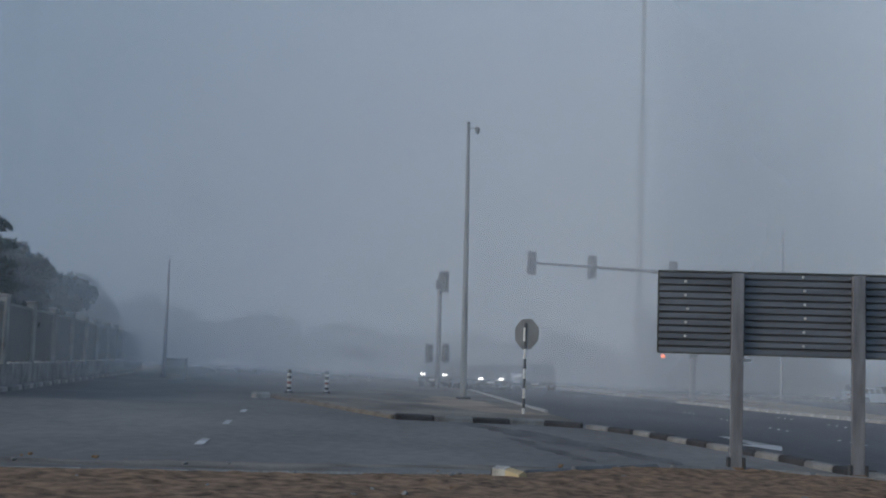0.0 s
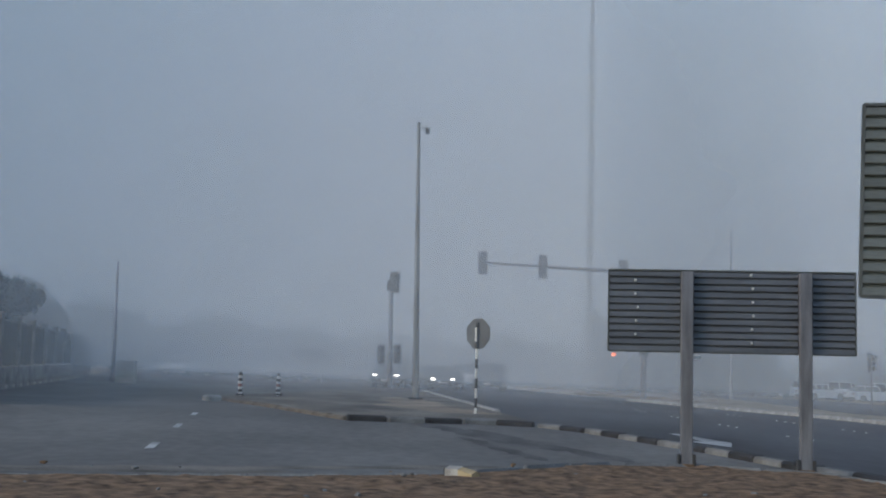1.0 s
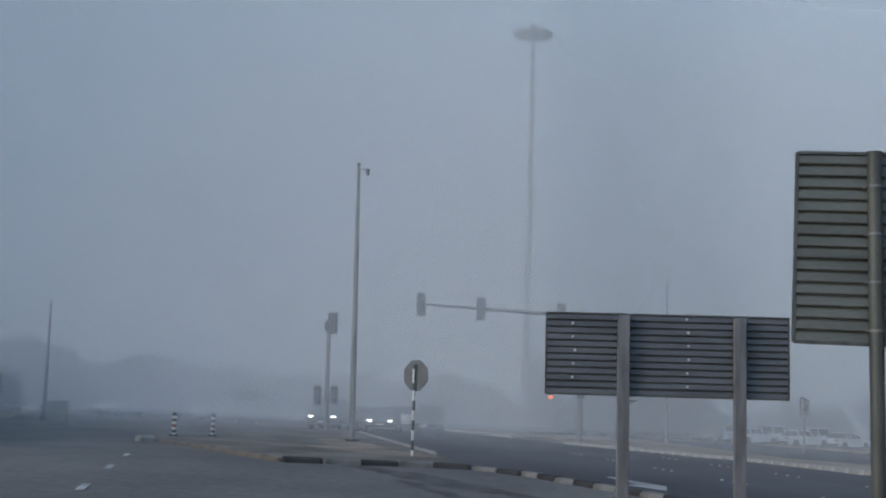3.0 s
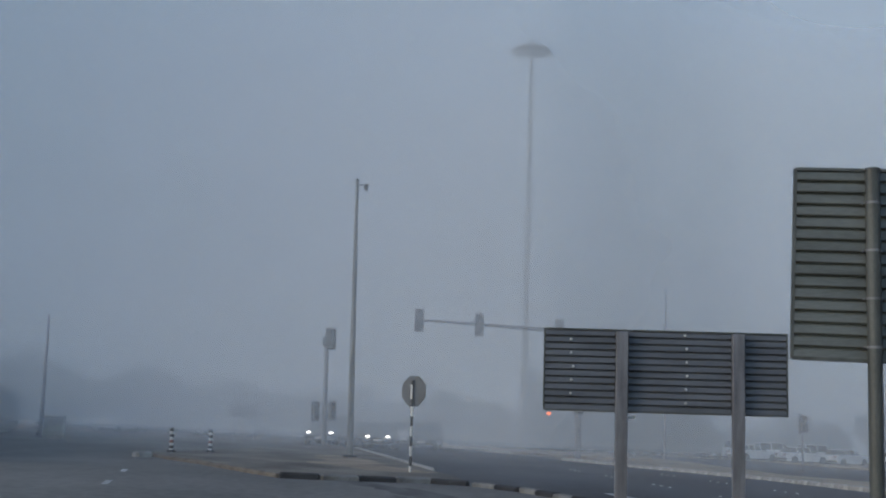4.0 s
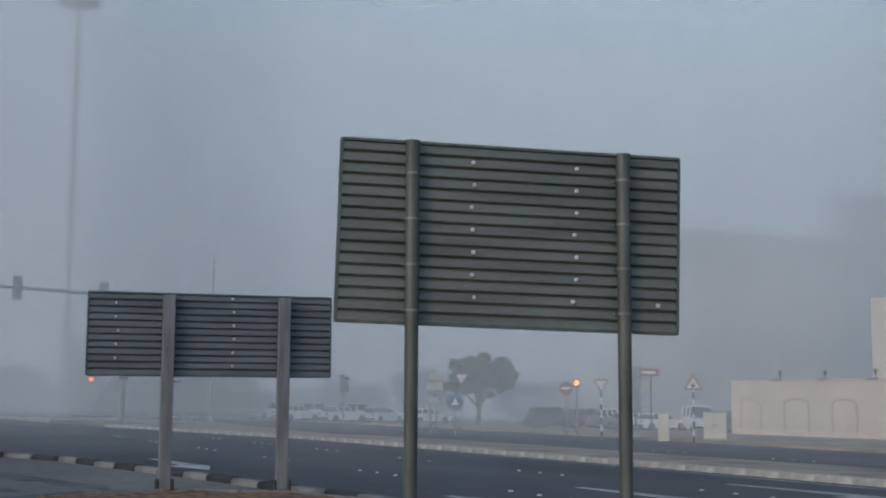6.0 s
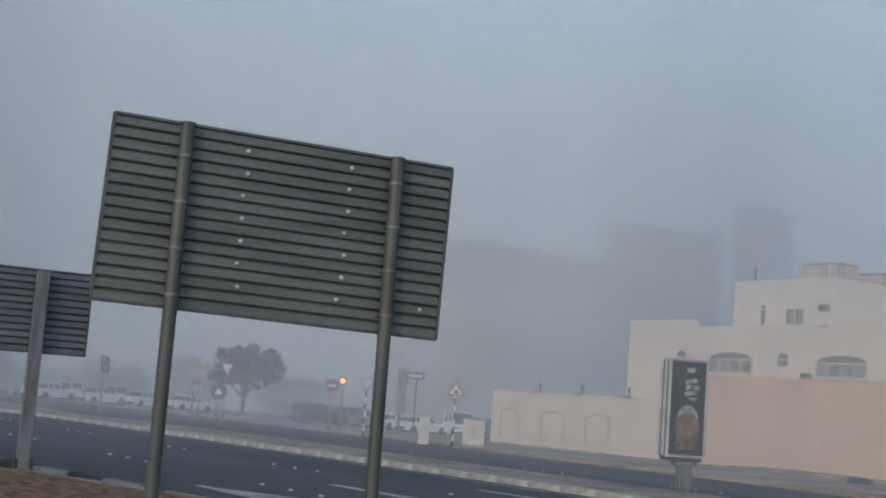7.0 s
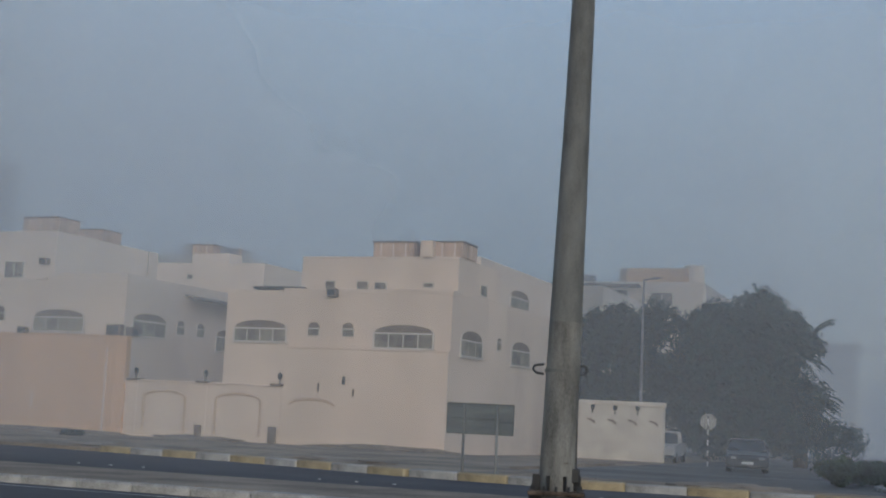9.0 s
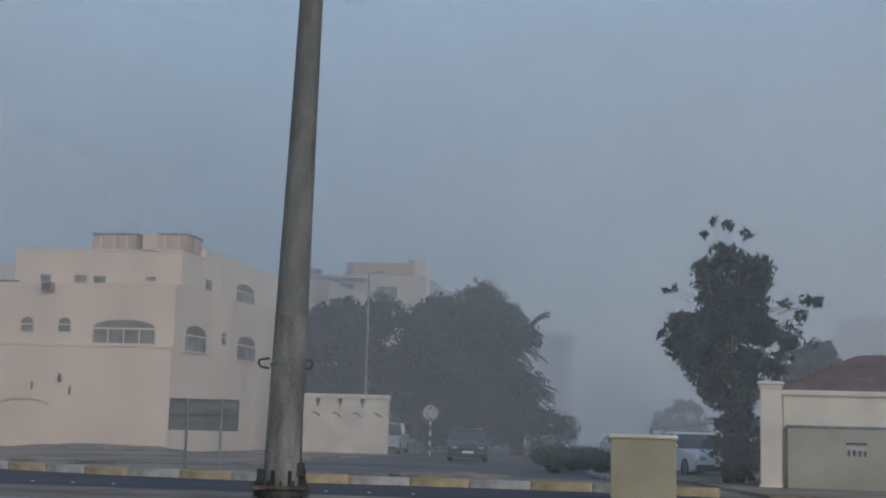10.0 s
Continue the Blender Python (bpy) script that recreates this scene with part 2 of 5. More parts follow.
def box(size, at=(0, 0, 0), bevel=0.0, turn=None, bm=None):
    """A block; at is the middle of its base."""
    b = bmesh.new()
    bmesh.ops.create_cube(b, size=1.0, matrix=Matrix.Translation((0, 0, size[2] / 2)) @ Matrix.Diagonal((*size, 1)))
    if bevel:
        bmesh.ops.bevel(b, geom=b.edges[:], offset=bevel, segments=1, affect="EDGES")
    b.transform(Matrix.Translation(at) @ (turn or Matrix()))
    return merge(bm, b)


def merge(bm, b):
    if bm is None:
        return b
    me = bpy.data.meshes.new("tmp")
    b.to_mesh(me)
    b.free()
    bm.from_mesh(me)
    bpy.data.meshes.remove(me)
    return bm


def tube(r0, r1, p0, p1, n=10, bm=None):
    """A tapered rod from p0 to p1."""
    b = bmesh.new()
    p0, p1 = Vector(p0), Vector(p1)
    d = p1 - p0
    bmesh.ops.create_cone(b, cap_ends=True, segments=n, radius1=r0, radius2=max(r1, 0.002), depth=d.length,
                          matrix=Matrix.Translation((p0 + p1) / 2) @ d.to_track_quat("Z", "Y").to_matrix().to_4x4())
    return merge(bm, b)


def prism(pts, axis_dir, depth, bm=None):
    """A plate with the outline pts (3D, in one plane), pushed by depth along axis_dir."""
    b = bmesh.new()
    d = Vector(axis_dir) * depth
    lo = [b.verts.new(p) for p in pts]
    hi = [b.verts.new(Vector(p) + d) for p in pts]
    b.faces.new(lo)
    b.faces.new(hi[::-1])
    for i in range(len(pts)):
        j = (i + 1) % len(pts)
        b.faces.new((lo[i], hi[i], hi[j], lo[j]))
    return merge(bm, b)


def slab(name, outline, top, mat, label, category, kind="structure", bottom=-0.3):
    """A piece of ground with a flat outline, lying on the sloping ground and raised by top."""
    b = prism([(x, y, gz(x, y) + bottom) for x, y in outline], (0, 0, 1), top - bottom)
    bmesh.ops.triangulate(b, faces=[f for f in b.faces if len(f.verts) > 4])
    return tagged(part(name, b, mat), label, category, kind=kind)

# ---- ground, roads, kerbs ----
gb = bmesh.new()
gv = [gb.verts.new((x, y, gz(x, y))) for x, y in ((-2500, -2500), (2500, -2500), (2500, 2500), (-2500, 2500))]
gb.faces.new(gv)
tagged(part("ground", gb, M["sand"]), "pale dusty sand reaching to the horizon", "ground", kind="structure")

VERGE_EDGE = [(-30, 1.6), (-12, 8.0), (-3.7, 11.1), (-0.9, 12.2), (0.6, 13.2), (2.5, 15.5), (4.0, 15.9), (5.2, 15.3), (6.0, 13.2), (6.5, 10.8), (6.8, 6.0), (7.0, -60)]
slab("road", [(-34, -30), (-14, 5), (-10.6, 30), (-13.0, 45), (-18.2, 79), (-30, 150), (-45, 260), (8, 260), (11, 130), (14, 78), (16.4, 46), (16.6, 30), (16.6, -60)],
     0.006, M["asphalt_old"], "worn grey side road with faint tyre marks", "road")
slab("road", [(6.2, -60), (6.2, 12), (5.9, 16.5), (5.6, 17.8), (5.3, 20.4), (4.8, 22.9), (4.3, 26.8), (3.3, 30), (2.9, 35.7), (2.5, 45), (1.8, 66), (-1, 110), (-6, 200), (3, 200),
             (8.5, 106), (11.5, 78), (12.2, 66), (13.8, 57), (16.0, 46), (16.5, 35), (16.7, 20), (16.7, -60)],
     0.011, M["asphalt"], "dark smooth three-lane asphalt road", "road")
slab("road", [(20.6, -60), (20.6, 40), (21.5, 60), (27, 110), (38, 110), (37, 60), (34.5, 30), (33.0, 23.2), (31.3, 16.8), (29.2, 12.0), (28.4, 8.0), (28.7, 4.5), (28.5, 0.5), (27, -6), (26, -60)],
     0.009, M["asphalt"], "dark service road beside the median", "road")
slab("road", [(34, 9.0), (40, 12.2), (220, 14), (220, -4), (60, 0), (42, 1.0), (35, 0.0)], 0.007, M["asphalt_old"], "grey residential side street", "road")


def rough_slab(name, outline, top, mat, step, bumps, label, category):
    """Raised earth whose surface is uneven."""
    xs, ys = [p[0] for p in outline], [p[1] for p in outline]
    b = bmesh.new()
    loop = [b.verts.new((x, y, 0)) for x, y in outline]
    b.faces.new(loop)
    for axis, lo, hi in ((0, min(xs), max(xs)), (1, min(ys), max(ys))):
        v = lo + step
        while v < hi:
            co = (v, 0, 0) if axis == 0 else (0, v, 0)
            bmesh.ops.bisect_plane(b, geom=b.verts[:] + b.edges[:] + b.faces[:], plane_co=co, plane_no=(1, 0, 0) if axis == 0 else (0, 1, 0))
            v += step
    edge = [e for e in b.edges if e.is_boundary]
    rim = {v for e in edge for v in e.verts}
    for v in b.verts:
        x, y = v.co.x, v.co.y
        v.co.z = gz(x, y) + top + (0 if v in rim else bumps * (0.6 * noise.noise((x * 1.3, y * 1.3, 0)) + 0.7 * noise.noise((x * 5, y * 5, 3)) + 0.5 * noise.noise((x * 11, y * 11, 7)) + 0.3))
    ext = bmesh.ops.extrude_edge_only(b, edges=edge)
    for v in ext["geom"]:
        if isinstance(v, bmesh.types.BMVert):
            v.co.z = gz(v.co.x, v.co.y) - 0.2
    return tagged(part(name, b, mat, smooth=False), label, category, kind="structure")


near = [(-12, 8.0)] + VERGE_EDGE[2:-2] + [(6.8, 6.0), (6.8, 4.0), (-12, 4.0)]
rough_slab("verge", near, 0.10, M["dirt"], 0.13, 0.035, "bare brown earth verge beside the road", "verge")
slab("verge", [(-30, 1.6), (-12, 8.0), (-12, 4.0), (6.8, 4.0), (7.0, -60), (-30, -60)], 0.10, M["dirt"], "bare brown earth verge", "verge")


def kerb_line(points, widths, colours, name, label, length=1.0, high=0.16, gap=0.012):
    """Kerb stones laid end to end along a line; each stone is a part."""
    ob = thing(name, 0, 0, label, "kerb", z=0, kind="structure")
    pts = [Vector((x, y, 0)) for x, y in points]
    run, cum = [], 0.0
    for a, c in zip(pts, pts[1:]):
        run.append((cum, a, c))
        cum += (c - a).length
    count = int(cum / length)
    meshes = {}
    for i in range(count):
        s = (i + 0.5) * cum / count
        k = max(j for j in range(len(run)) if run[j][0] <= s)
        s0, a, c = run[k]
        d = (c - a).normalized()
        at = a + d * (s - s0)
        mat = colours[i % len(colours)]
        key = mat
        if key not in meshes:
            bm = box((cum / count - gap, widths, high + 0.25), (0, 0, -0.25), bevel=0.035)
            stone = part("kerb_stone", bm, M[mat], ob)
            meshes[key] = stone.data
        else:
            stone = new("kerb_stone", meshes[key])
            stone.parent = ob
        tilt = math.atan2(gz(at.x + d.x, at.y + d.y) - gz(at.x, at.y), 1)
        stone.matrix_basis = Matrix.Translation((at.x, at.y, gz(at.x, at.y) + random.uniform(-0.012, 0.008))) @ Matrix.Rotation(
            math.atan2(d.y, d.x) + random.uniform(-0.012, 0.012), 4, "Z") @ Matrix.Rotation(-tilt, 4, "Y")
    return ob


# the island between the two roads
island = [(-5.2, 39.0), (-4.3, 36.2), (-3.3, 34.3), (-1.9, 30.2), (-1.0, 27.7), (0.3, 27.9), (2.3, 28.5), (3.1, 28.3), (3.15, 31.0), (2.85, 35.7), (2.4, 45), (1.5, 66),
          (0.5, 72), (-1.4, 66), (-3.4, 50), (-4.6, 43)]
slab("pavement", island, 0.10, M["island"], "sandy traffic island with worn paving", "traffic island")
kerb_line([(-5.1, 38.5), (-4.25, 36.0), (-3.25, 33.8), (-1.85, 30.0), (-0.95, 27.6)], 0.16, ("island",), "kerb", "low dusty kerb stones of the traffic island", 1.0, 0.10)
kerb_line([(-0.95, 27.55), (0.3, 27.75), (2.3, 28.4), (3.15, 28.15)], 0.3, ("kerb_black", "kerb_grey"), "kerb", "black and white painted kerb of the traffic island", 0.74, 0.13)
kerb_line([(3.3, 28.1), (4.15, 26.0), (4.75, 22.9), (5.25, 20.4), (5.6, 17.8), (5.95, 15.6), (6.15, 13.2)], 0.22, ("kerb_grey", "kerb_black"), "kerb",
          "black and white painted kerb dividing two roads", 0.92, 0.11)
kerb_line([(2.95, 35.7), (2.5, 45), (1.6, 66)], 0.2, ("kerb_white",), "kerb", "dusty white kerb of the traffic island", 1.0, 0.15)
# the verge edging
kerb_line([(-12, 8.1), (-3.7, 11.2), (-0.9, 12.3), (0.3, 13.05)], 0.07, ("kerb_pale",), "kerb", "thin concrete edging of the earth verge", 0.9, 0.11)
kerb_line([(0.9, 13.7), (2.5, 15.6), (4.0, 16.0), (5.2, 15.4), (6.05, 13.2), (6.6, 10.8), (6.9, 6.0)], 0.10, ("kerb_grey",), "kerb", "thin concrete edging of the earth verge", 0.9, 0.13)
# the median, with its pale kerb on the main road's side
MEDIAN = [(16.9, -60), (16.9, 20), (16.7, 35), (16.2, 46), (14.0, 57), (12.4, 66)]
slab("pavement", MEDIAN + [(13.6, 66), (17.5, 54), (19.8, 46), (20.5, 38), (20.5, -60)], 0.15, M["paving"], "narrow tan paved median", "median")
kerb_line([(16.85, 4), (16.85, 20), (16.65, 35), (16.1, 46), (13.9, 57), (12.3, 66)], 0.34, ("kerb_white",), "kerb", "worn white kerb stones along the median", 1.0, 0.145, 0.006)
slab("pavement", [(11.3, 78), (8.3, 106), (6, 130), (20, 130), (20, 78)], 0.15, M["paving"], "sandy median beyond the junction", "median")
kerb_line([(11.3, 78), (8.3, 106), (6, 130)], 0.3, ("kerb_white",), "kerb", "white kerb beyond the junction", 1.5, 0.18)
# far pavement with its yellow and white kerb
slab("pavement", [(38, 110), (37.4, 60), (34.8, 30), (33.3, 23.2), (31.6, 16.8), (29.5, 12.0), (28.8, 8.2), (29.0, 4.5), (28.8, 0.5), (33, -1), (34.6, 3.0), (34, 9.3), (39.7, 12.5), (57, 12.8), (57, 110)], 0.10, M["sand"],
     "wide sandy pavement before the houses", "pavement")
kerb_line([(33.2, 23.2), (31.5, 16.8), (29.4, 12.0), (28.65, 8.2), (28.9, 4.5), (28.7, 0.5), (28.3, -2.0)], 0.3, ("kerb_yellow", "kerb_white"), "kerb", "yellow and white painted kerb", 1.35, 0.2)

# ---- road marks ----
def mark(outline, name, label, mat="paint", lift=0.017):
    b = bmesh.new()
    b.faces.new([b.verts.new((x, y, gz(x, y) + lift)) for x, y in outline])
    bmesh.ops.triangulate(b, faces=b.faces[:])
    return tagged(part(name, b, M[mat]), label, "road marking", kind="structure")


def dash(x, y, heading, length, width, name="lane_dash", label="worn white lane dash"):
    a = radians(heading)
    f, s = Vector((math.sin(a), math.cos(a))), Vector((math.cos(a), -math.sin(a)))
    p = Vector((x, y))
    mark([p + f * i * length / 2 + s * j * width / 2 for i, j in ((-1, -1), (-1, 1), (1, 1), (1, -1))], name, label)


for x, y in ((-3.1, 17.0), (-3.65, 22.3), (-4.15, 27.4)):
    dash(x, y, -6, 1.3, 0.11)
dash(16.1, 15, 0, 52, 0.12, "edge_line", "faded white edge line along the median")
dash(6.75, 9, -2, 14, 0.12, "edge_line", "faded white edge line beside the verge")


def arrow(x, y, heading, bend):
    """A lane arrow; bend: -1 one that turns left as well, 0 straight on."""
    a = radians(heading)
    f, s = Vector((math.sin(a), math.cos(a))), Vector((math.cos(a), -math.sin(a)))
    p = Vector((x, y))
    shape = [(-0.09, -2.4), (0.09, -2.4), (0.09, 0.7), (0.45, 0.7), (0, 2.4), (-0.45, 0.7), (-0.09, 0.7)]
    mark([p + s * u + f * v for u, v in shape], "lane_arrow", "white straight-on lane arrow worn at the edges")
    if bend:
        shape = [(-0.09, -1.4), (-0.75, 0.3), (-0.45, 0.42), (-1.2, 1.3), (-1.35, 0.1), (-1.08, 0.2), (-0.09, -2.2)]
        mark([p + s * u + f * v for u, v in shape], "lane_arrow", "white turning branch of a lane arrow")


arrow(7.6, 13.6, 180, -1)
arrow(10.65, 15.2, 180, 0)
arrow(14.1, 15.9, 180, 0)
arrow(6.1, 25.2, 180, 0)

def stain(a, c, w0, w1, mat, name, label, lift, seed):
    """A ragged streak on the road from a to c."""
    g = random.Random(seed)
    a, c = Vector(a), Vector(c)
    d = (c - a).normalized()
    s = Vector((d.y, -d.x))
    left, right = [], []
    for k in range(15):
        f = k / 14
        p = a.lerp(c, f) + s * g.uniform(-0.06, 0.06)
        w = (w0 + (w1 - w0) * f) * g.uniform(0.6, 1.2) * (0.25 if k in (0, 14) else 1)
        left.append(p - s * w / 2), right.append(p + s * w / 2)
    b = bmesh.new()
    lv = [b.verts.new((p.x, p.y, gz(p.x, p.y) + lift)) for p in left]
    rv = [b.verts.new((p.x, p.y, gz(p.x, p.y) + lift)) for p in right]
    for i in range(14):
        b.faces.new((lv[i], rv[i], rv[i + 1], lv[i + 1]))
    return tagged(part(name, b, M[mat]), label, "road stain", kind="structure")


stain((0.6, 27.6), (2.6, 19.6), 0.7, 0.9, "tyre_mark", "tyre_mark", "dark curved tyre marks on worn asphalt", 0.0105, 1)
stain((1.6, 25.6), (3.3, 17.6), 0.5, 0.6, "tyre_mark", "tyre_mark", "dark curved tyre marks on worn asphalt", 0.0110, 2)
stain((1.2, 22.6), (2.1, 17.2), 0.3, 0.4, "tyre_mark", "tyre_mark", "dark curved tyre marks on worn asphalt", 0.0115, 3)
stain((-4, 12.9), (5.0, 17.4), 0.5, 0.7, "asphalt_dusty", "dust", "pale sandy dust blown along the verge edge", 0.0100, 4)
stain((-9, 11.2), (-1, 13.8), 0.7, 0.6, "asphalt_dusty", "dust", "pale sandy dust blown along the verge edge", 0.0095, 5)
stain((0.2, 38), (2.2, 32.0), 2.4, 1.8, "sand", "sand_drift", "sand drift over the traffic island", 0.108, 6)
stain((0.2, 47), (1.0, 38), 1.6, 2.4, "sand", "sand_drift", "sand drift over the traffic island", 0.106, 7)

studs = thing("road_stud", 0, 0, "rows of small white ceramic road studs", "road stud", z=0, kind="structure")
stud_mesh = None
for x, y0, y1 in ((8.95, 9, 46), (12.35, 9, 46), (24.5, 4, 40)):
    y = y0
    while y < y1:
        for k in range(3):
            q = y + k * 0.85
            if stud_mesh is None:
                bm = bmesh.new()
                bmesh.ops.create_cone(bm, cap_ends=True, segments=8, radius1=0.045, radius2=0.03, depth=0.02)
                st = part("stud", bm, M["paint"], studs)
                stud_mesh = st.data
            else:
                st = new("stud", stud_mesh)
                st.parent = studs
            st.location = (x, q, gz(x, q) + 0.026)
        y += 6.0
studs.empty_display_size = 0.1

# ---- haze: veils of dust-laden air that thicken with distance ----
def veil(radius, west, east, floor, south, bulge=0):
    b = bmesh.new()
    rows = []
    for k in range(96):
        az = -50 + 190 * k / 95
        out = min(max((az - 9) / 11, 0), 1) * min(max((52 - az) / 11, 0), 1)
        out = out * out * (3 - 2 * out)
        x, y = polar(az, radius + (bulge * out if radius > 80 else 0))
        rows.append((b.verts.new((x, y, gz(x, y))), b.verts.new((x, y, 110))))
    for p, q in zip(rows, rows[1:]):
        b.faces.new((p[0], q[0], q[1], p[1]))
    ob = part("haze", b, haze("haze", west, east, floor, south), smooth=True)
    return tagged(ob, "thin veil of pale grey morning haze", "haze", "haze veils", "stuff")


for row in ((26, 0.13, 0.24, 0.65, 0.9), (42, 0.235, 0.19, 0.75, 0.45), (56, 0.24, 0.19, 0.75, 0.45), (70, 0.42, 0.175, 0.65, 0.45), (93, 0.85, 0.42, 0.85, 0.5, 35),
            (115, 1.5, 0.47, 1.05, 0.50, 14), (150, 0.6, 0.55, 1.2, 1.3), (190, 2.2, 1.7, 1.5, 0.9)):
    veil(*row)

# ---- road signs seen from behind ----
def sign_board(name, left, right, bottom, top, drop, legs, leg_size, round_leg, leg_mat, pitch, bolts, label, post_over=0.02, skin="sign_back"):
    """A large sign seen from its ribbed back; left and right are plan points, drop how much lower the right end hangs. legs: fractions along it."""
    l2, r2 = Vector(left), Vector(right)
    d = (r2 - l2).normalized()
    turn = math.degrees(math.atan2(d.y, d.x))
    width = (r2 - l2).length
    mid = (l2 + r2) / 2
    ob = thing(name, mid.x, mid.y, label, "road sign", turn=turn)
    base = gz(mid.x, mid.y)
    zb, zt = bottom - base, top - base
    skew = Matrix.Translation((0, 0, 0)) @ Matrix.Rotation(math.atan2(drop, width), 4, "Y")
    mid_z = (zb + zt) / 2
    hang = Matrix.Translation((0, 0, mid_z)) @ skew @ Matrix.Translation((0, 0, -mid_z))
    face = box((width, 0.012, zt - zb), (0, 0.035, zb))
    face.transform(hang)
    part("face_plate", face, M[skin], ob)
    count = round((zt - zb) / pitch)
    step = (zt - zb) / count
    for i in range(count):
        z = zb + i * step
        prof = [(0.030, 0.0), (-0.004, 0.004), (-0.010, 0.012), (0.0, step * 0.76), (0.006, step * 0.80), (0.028, step * 0.83), (0.028, step * 0.98), (0.030, step)]
        b = prism([(-width / 2, y, z + h) for y, h in prof], (1, 0, 0), width)
        b.transform(hang)
        part("rib", b, M[skin], ob)
    for sx in (-1, 1):
        b = box((0.025, 0.06, zt - zb), (sx * width / 2, 0.02, zb))
        b.transform(hang)
        part("edge_strip", b, M["galv_green"], ob)
    for h in (zb - 0.012, zt - 0.010):
        b = box((width, 0.06, 0.022), (0, 0.02, h))
        b.transform(hang)
        part("edge_strip", b, M["galv_green"], ob)
    for f in legs:
        x = (f - 0.5) * width
        foot = gz(*(l2 + d * f * width)) - base
        top_z = zt - post_over - drop * (f - 0.5)
        if round_leg:
            post = part("post", tube(leg_size / 2, leg_size / 2, (x, -0.075, foot - 0.2), (x, -0.075, top_z), 16), leg_mat, ob, smooth=True)
            part("cap", tube(leg_size / 2 + 0.006, leg_size / 2 + 0.004, (x, -0.075, top_z), (x, -0.075, top_z + 0.02), 16), leg_mat, post)
        else:
            post = part("post", box((leg_size, leg_size * 0.8, top_z - foot + 0.2), (x, -0.09, foot - 0.2), bevel=0.008), leg_mat, ob)
            for sx in (-1, 1):
                part("base_bracket", box((0.035, leg_size, 0.16), (x + sx * (leg_size / 2 + 0.02), -0.09, foot + 0.09), bevel=0.006), M["dark"], post)
            part("footing", box((leg_size * 1.25, leg_size * 1.15, 0.07), (x, -0.09, foot + 0.06), bevel=0.01), M["dirt"], post)
        z = zb + step * 1.2
        while z < top_z:
            if round_leg:
                part("clamp", tube(leg_size / 2 + 0.005, leg_size / 2 + 0.005, (x, -0.075, z), (x, -0.075, z + 0.018), 14), M["galv"], post)
            for sx in (-1, 1):
                part("clip", box((0.014, 0.03, 0.02), (x + sx * (leg_size / 2 + 0.012), -0.02, z), bevel=0.004), M["galv"], post)
            z += step * (4 if round_leg else 2)
    for f, n0, n1, every in bolts:
        for k in range(n0, n1, every):
            x = (f - 0.5) * width + random.uniform(-0.02, 0.02)
            b = box((0.032, 0.03, 0.032), (x, -0.012, zb + (k + 0.30) * step), bevel=0.006)
            b.transform(hang)
            part("bolt", b, M["bolt"], ob)
    return ob


small_sign = sign_board("direction_sign", (2.74, 16.17), (5.78, 15.77), 1.41, 2.44, 0.0, (0.318, 0.795), 0.15, False, M["galv"], 0.0865, ((0.115, 2, 12, 2), (0.585, 1, 12, 2)),
                        "wide ribbed aluminium direction sign back on two grey posts", skin="sign_blue")
part("plate", box((0.10, 0.012, 0.035), (-0.43, -0.03, 1.445)), M["white"], small_sign)
big_sign = sign_board("direction_sign", (3.42, 9.18), (6.06, 8.45), 1.70, 3.12, 0.07, (0.205, 0.825), 0.108, True, M["galv_green"], 0.0888, ((0.385, 2, 16, 2), (0.69, 2, 16, 2), (0.935, 2, 3, 2)),
                      "large ribbed aluminium direction sign back on two round posts")
bx, by = polar(23.86, 10.35)
zp = thing("striped_post", bx, by, "slim black and white banded post behind the big sign", "post")
for i in range(7):
    part("band", tube(0.03, 0.03, (0, 0, i * 0.29 - (0.1 if i == 0 else 0)), (0, 0, i * 0.29 + 0.29), 12), M["white" if i % 2 else "black"], zp, smooth=True)
part("top_plate", box((0.50, 0.02, 0.05), (0.10, 0, 1.86), bevel=0.004), M["galv"], zp)


def octagon(r, y0, y1, zc, bm=None, n=8):
    pts = [(r * math.cos(2 * math.pi * (k + 0.5) / n), y0, zc + r * math.sin(2 * math.pi * (k + 0.5) / n)) for k in range(n)]
    return prism(pts, (0, 1, 0), y1 - y0, bm)


def banded_post(ob, height, r, bands, first="white"):
    order = ("white", "black") if first == "white" else ("black", "white")
    for i in range(bands):
        z0 = height * i / bands
        part("band", tube(r, r, (0, 0, z0 - (0.15 if i == 0 else 0)), (0, 0, height * (i + 1) / bands), 12), M[order[i % 2]], ob, smooth=True)


def stop_sign(heading, dist, turn, height, r, label, skin="plate_back"):
    x, y = polar(heading, dist)
    ob = thing("stop_sign", x, y, label, "road sign", turn=turn)
    banded_post(ob, height - r * 2.0, 0.036, 7)
    banded_post_top = part("post_top", tube(0.038, 0.038, (0, 0, height - r * 2.0), (0, 0, height - 0.12), 12), M["black"], ob)
    part("strip", box((0.05, 0.02, r * 0.9), (0, -0.045, height - r * 1.5)), M["white"], banded_post_top)
    plate = part("plate", octagon(r * 1.04, 0.045, 0.052, height - r), M[skin], ob)
    part("rim", octagon(r * 1.07, 0.053, 0.062, height - r), M["sign_back"], plate)
    return ob


stop_sign(3.77, 32.6, -42, 2.52, 0.39, "grey octagonal sign back on a black and white banded post")
stop_sign(81.28, 70.0, -85, 2.75, 0.42, "pale round sign back on a banded post by the side street", "concrete")


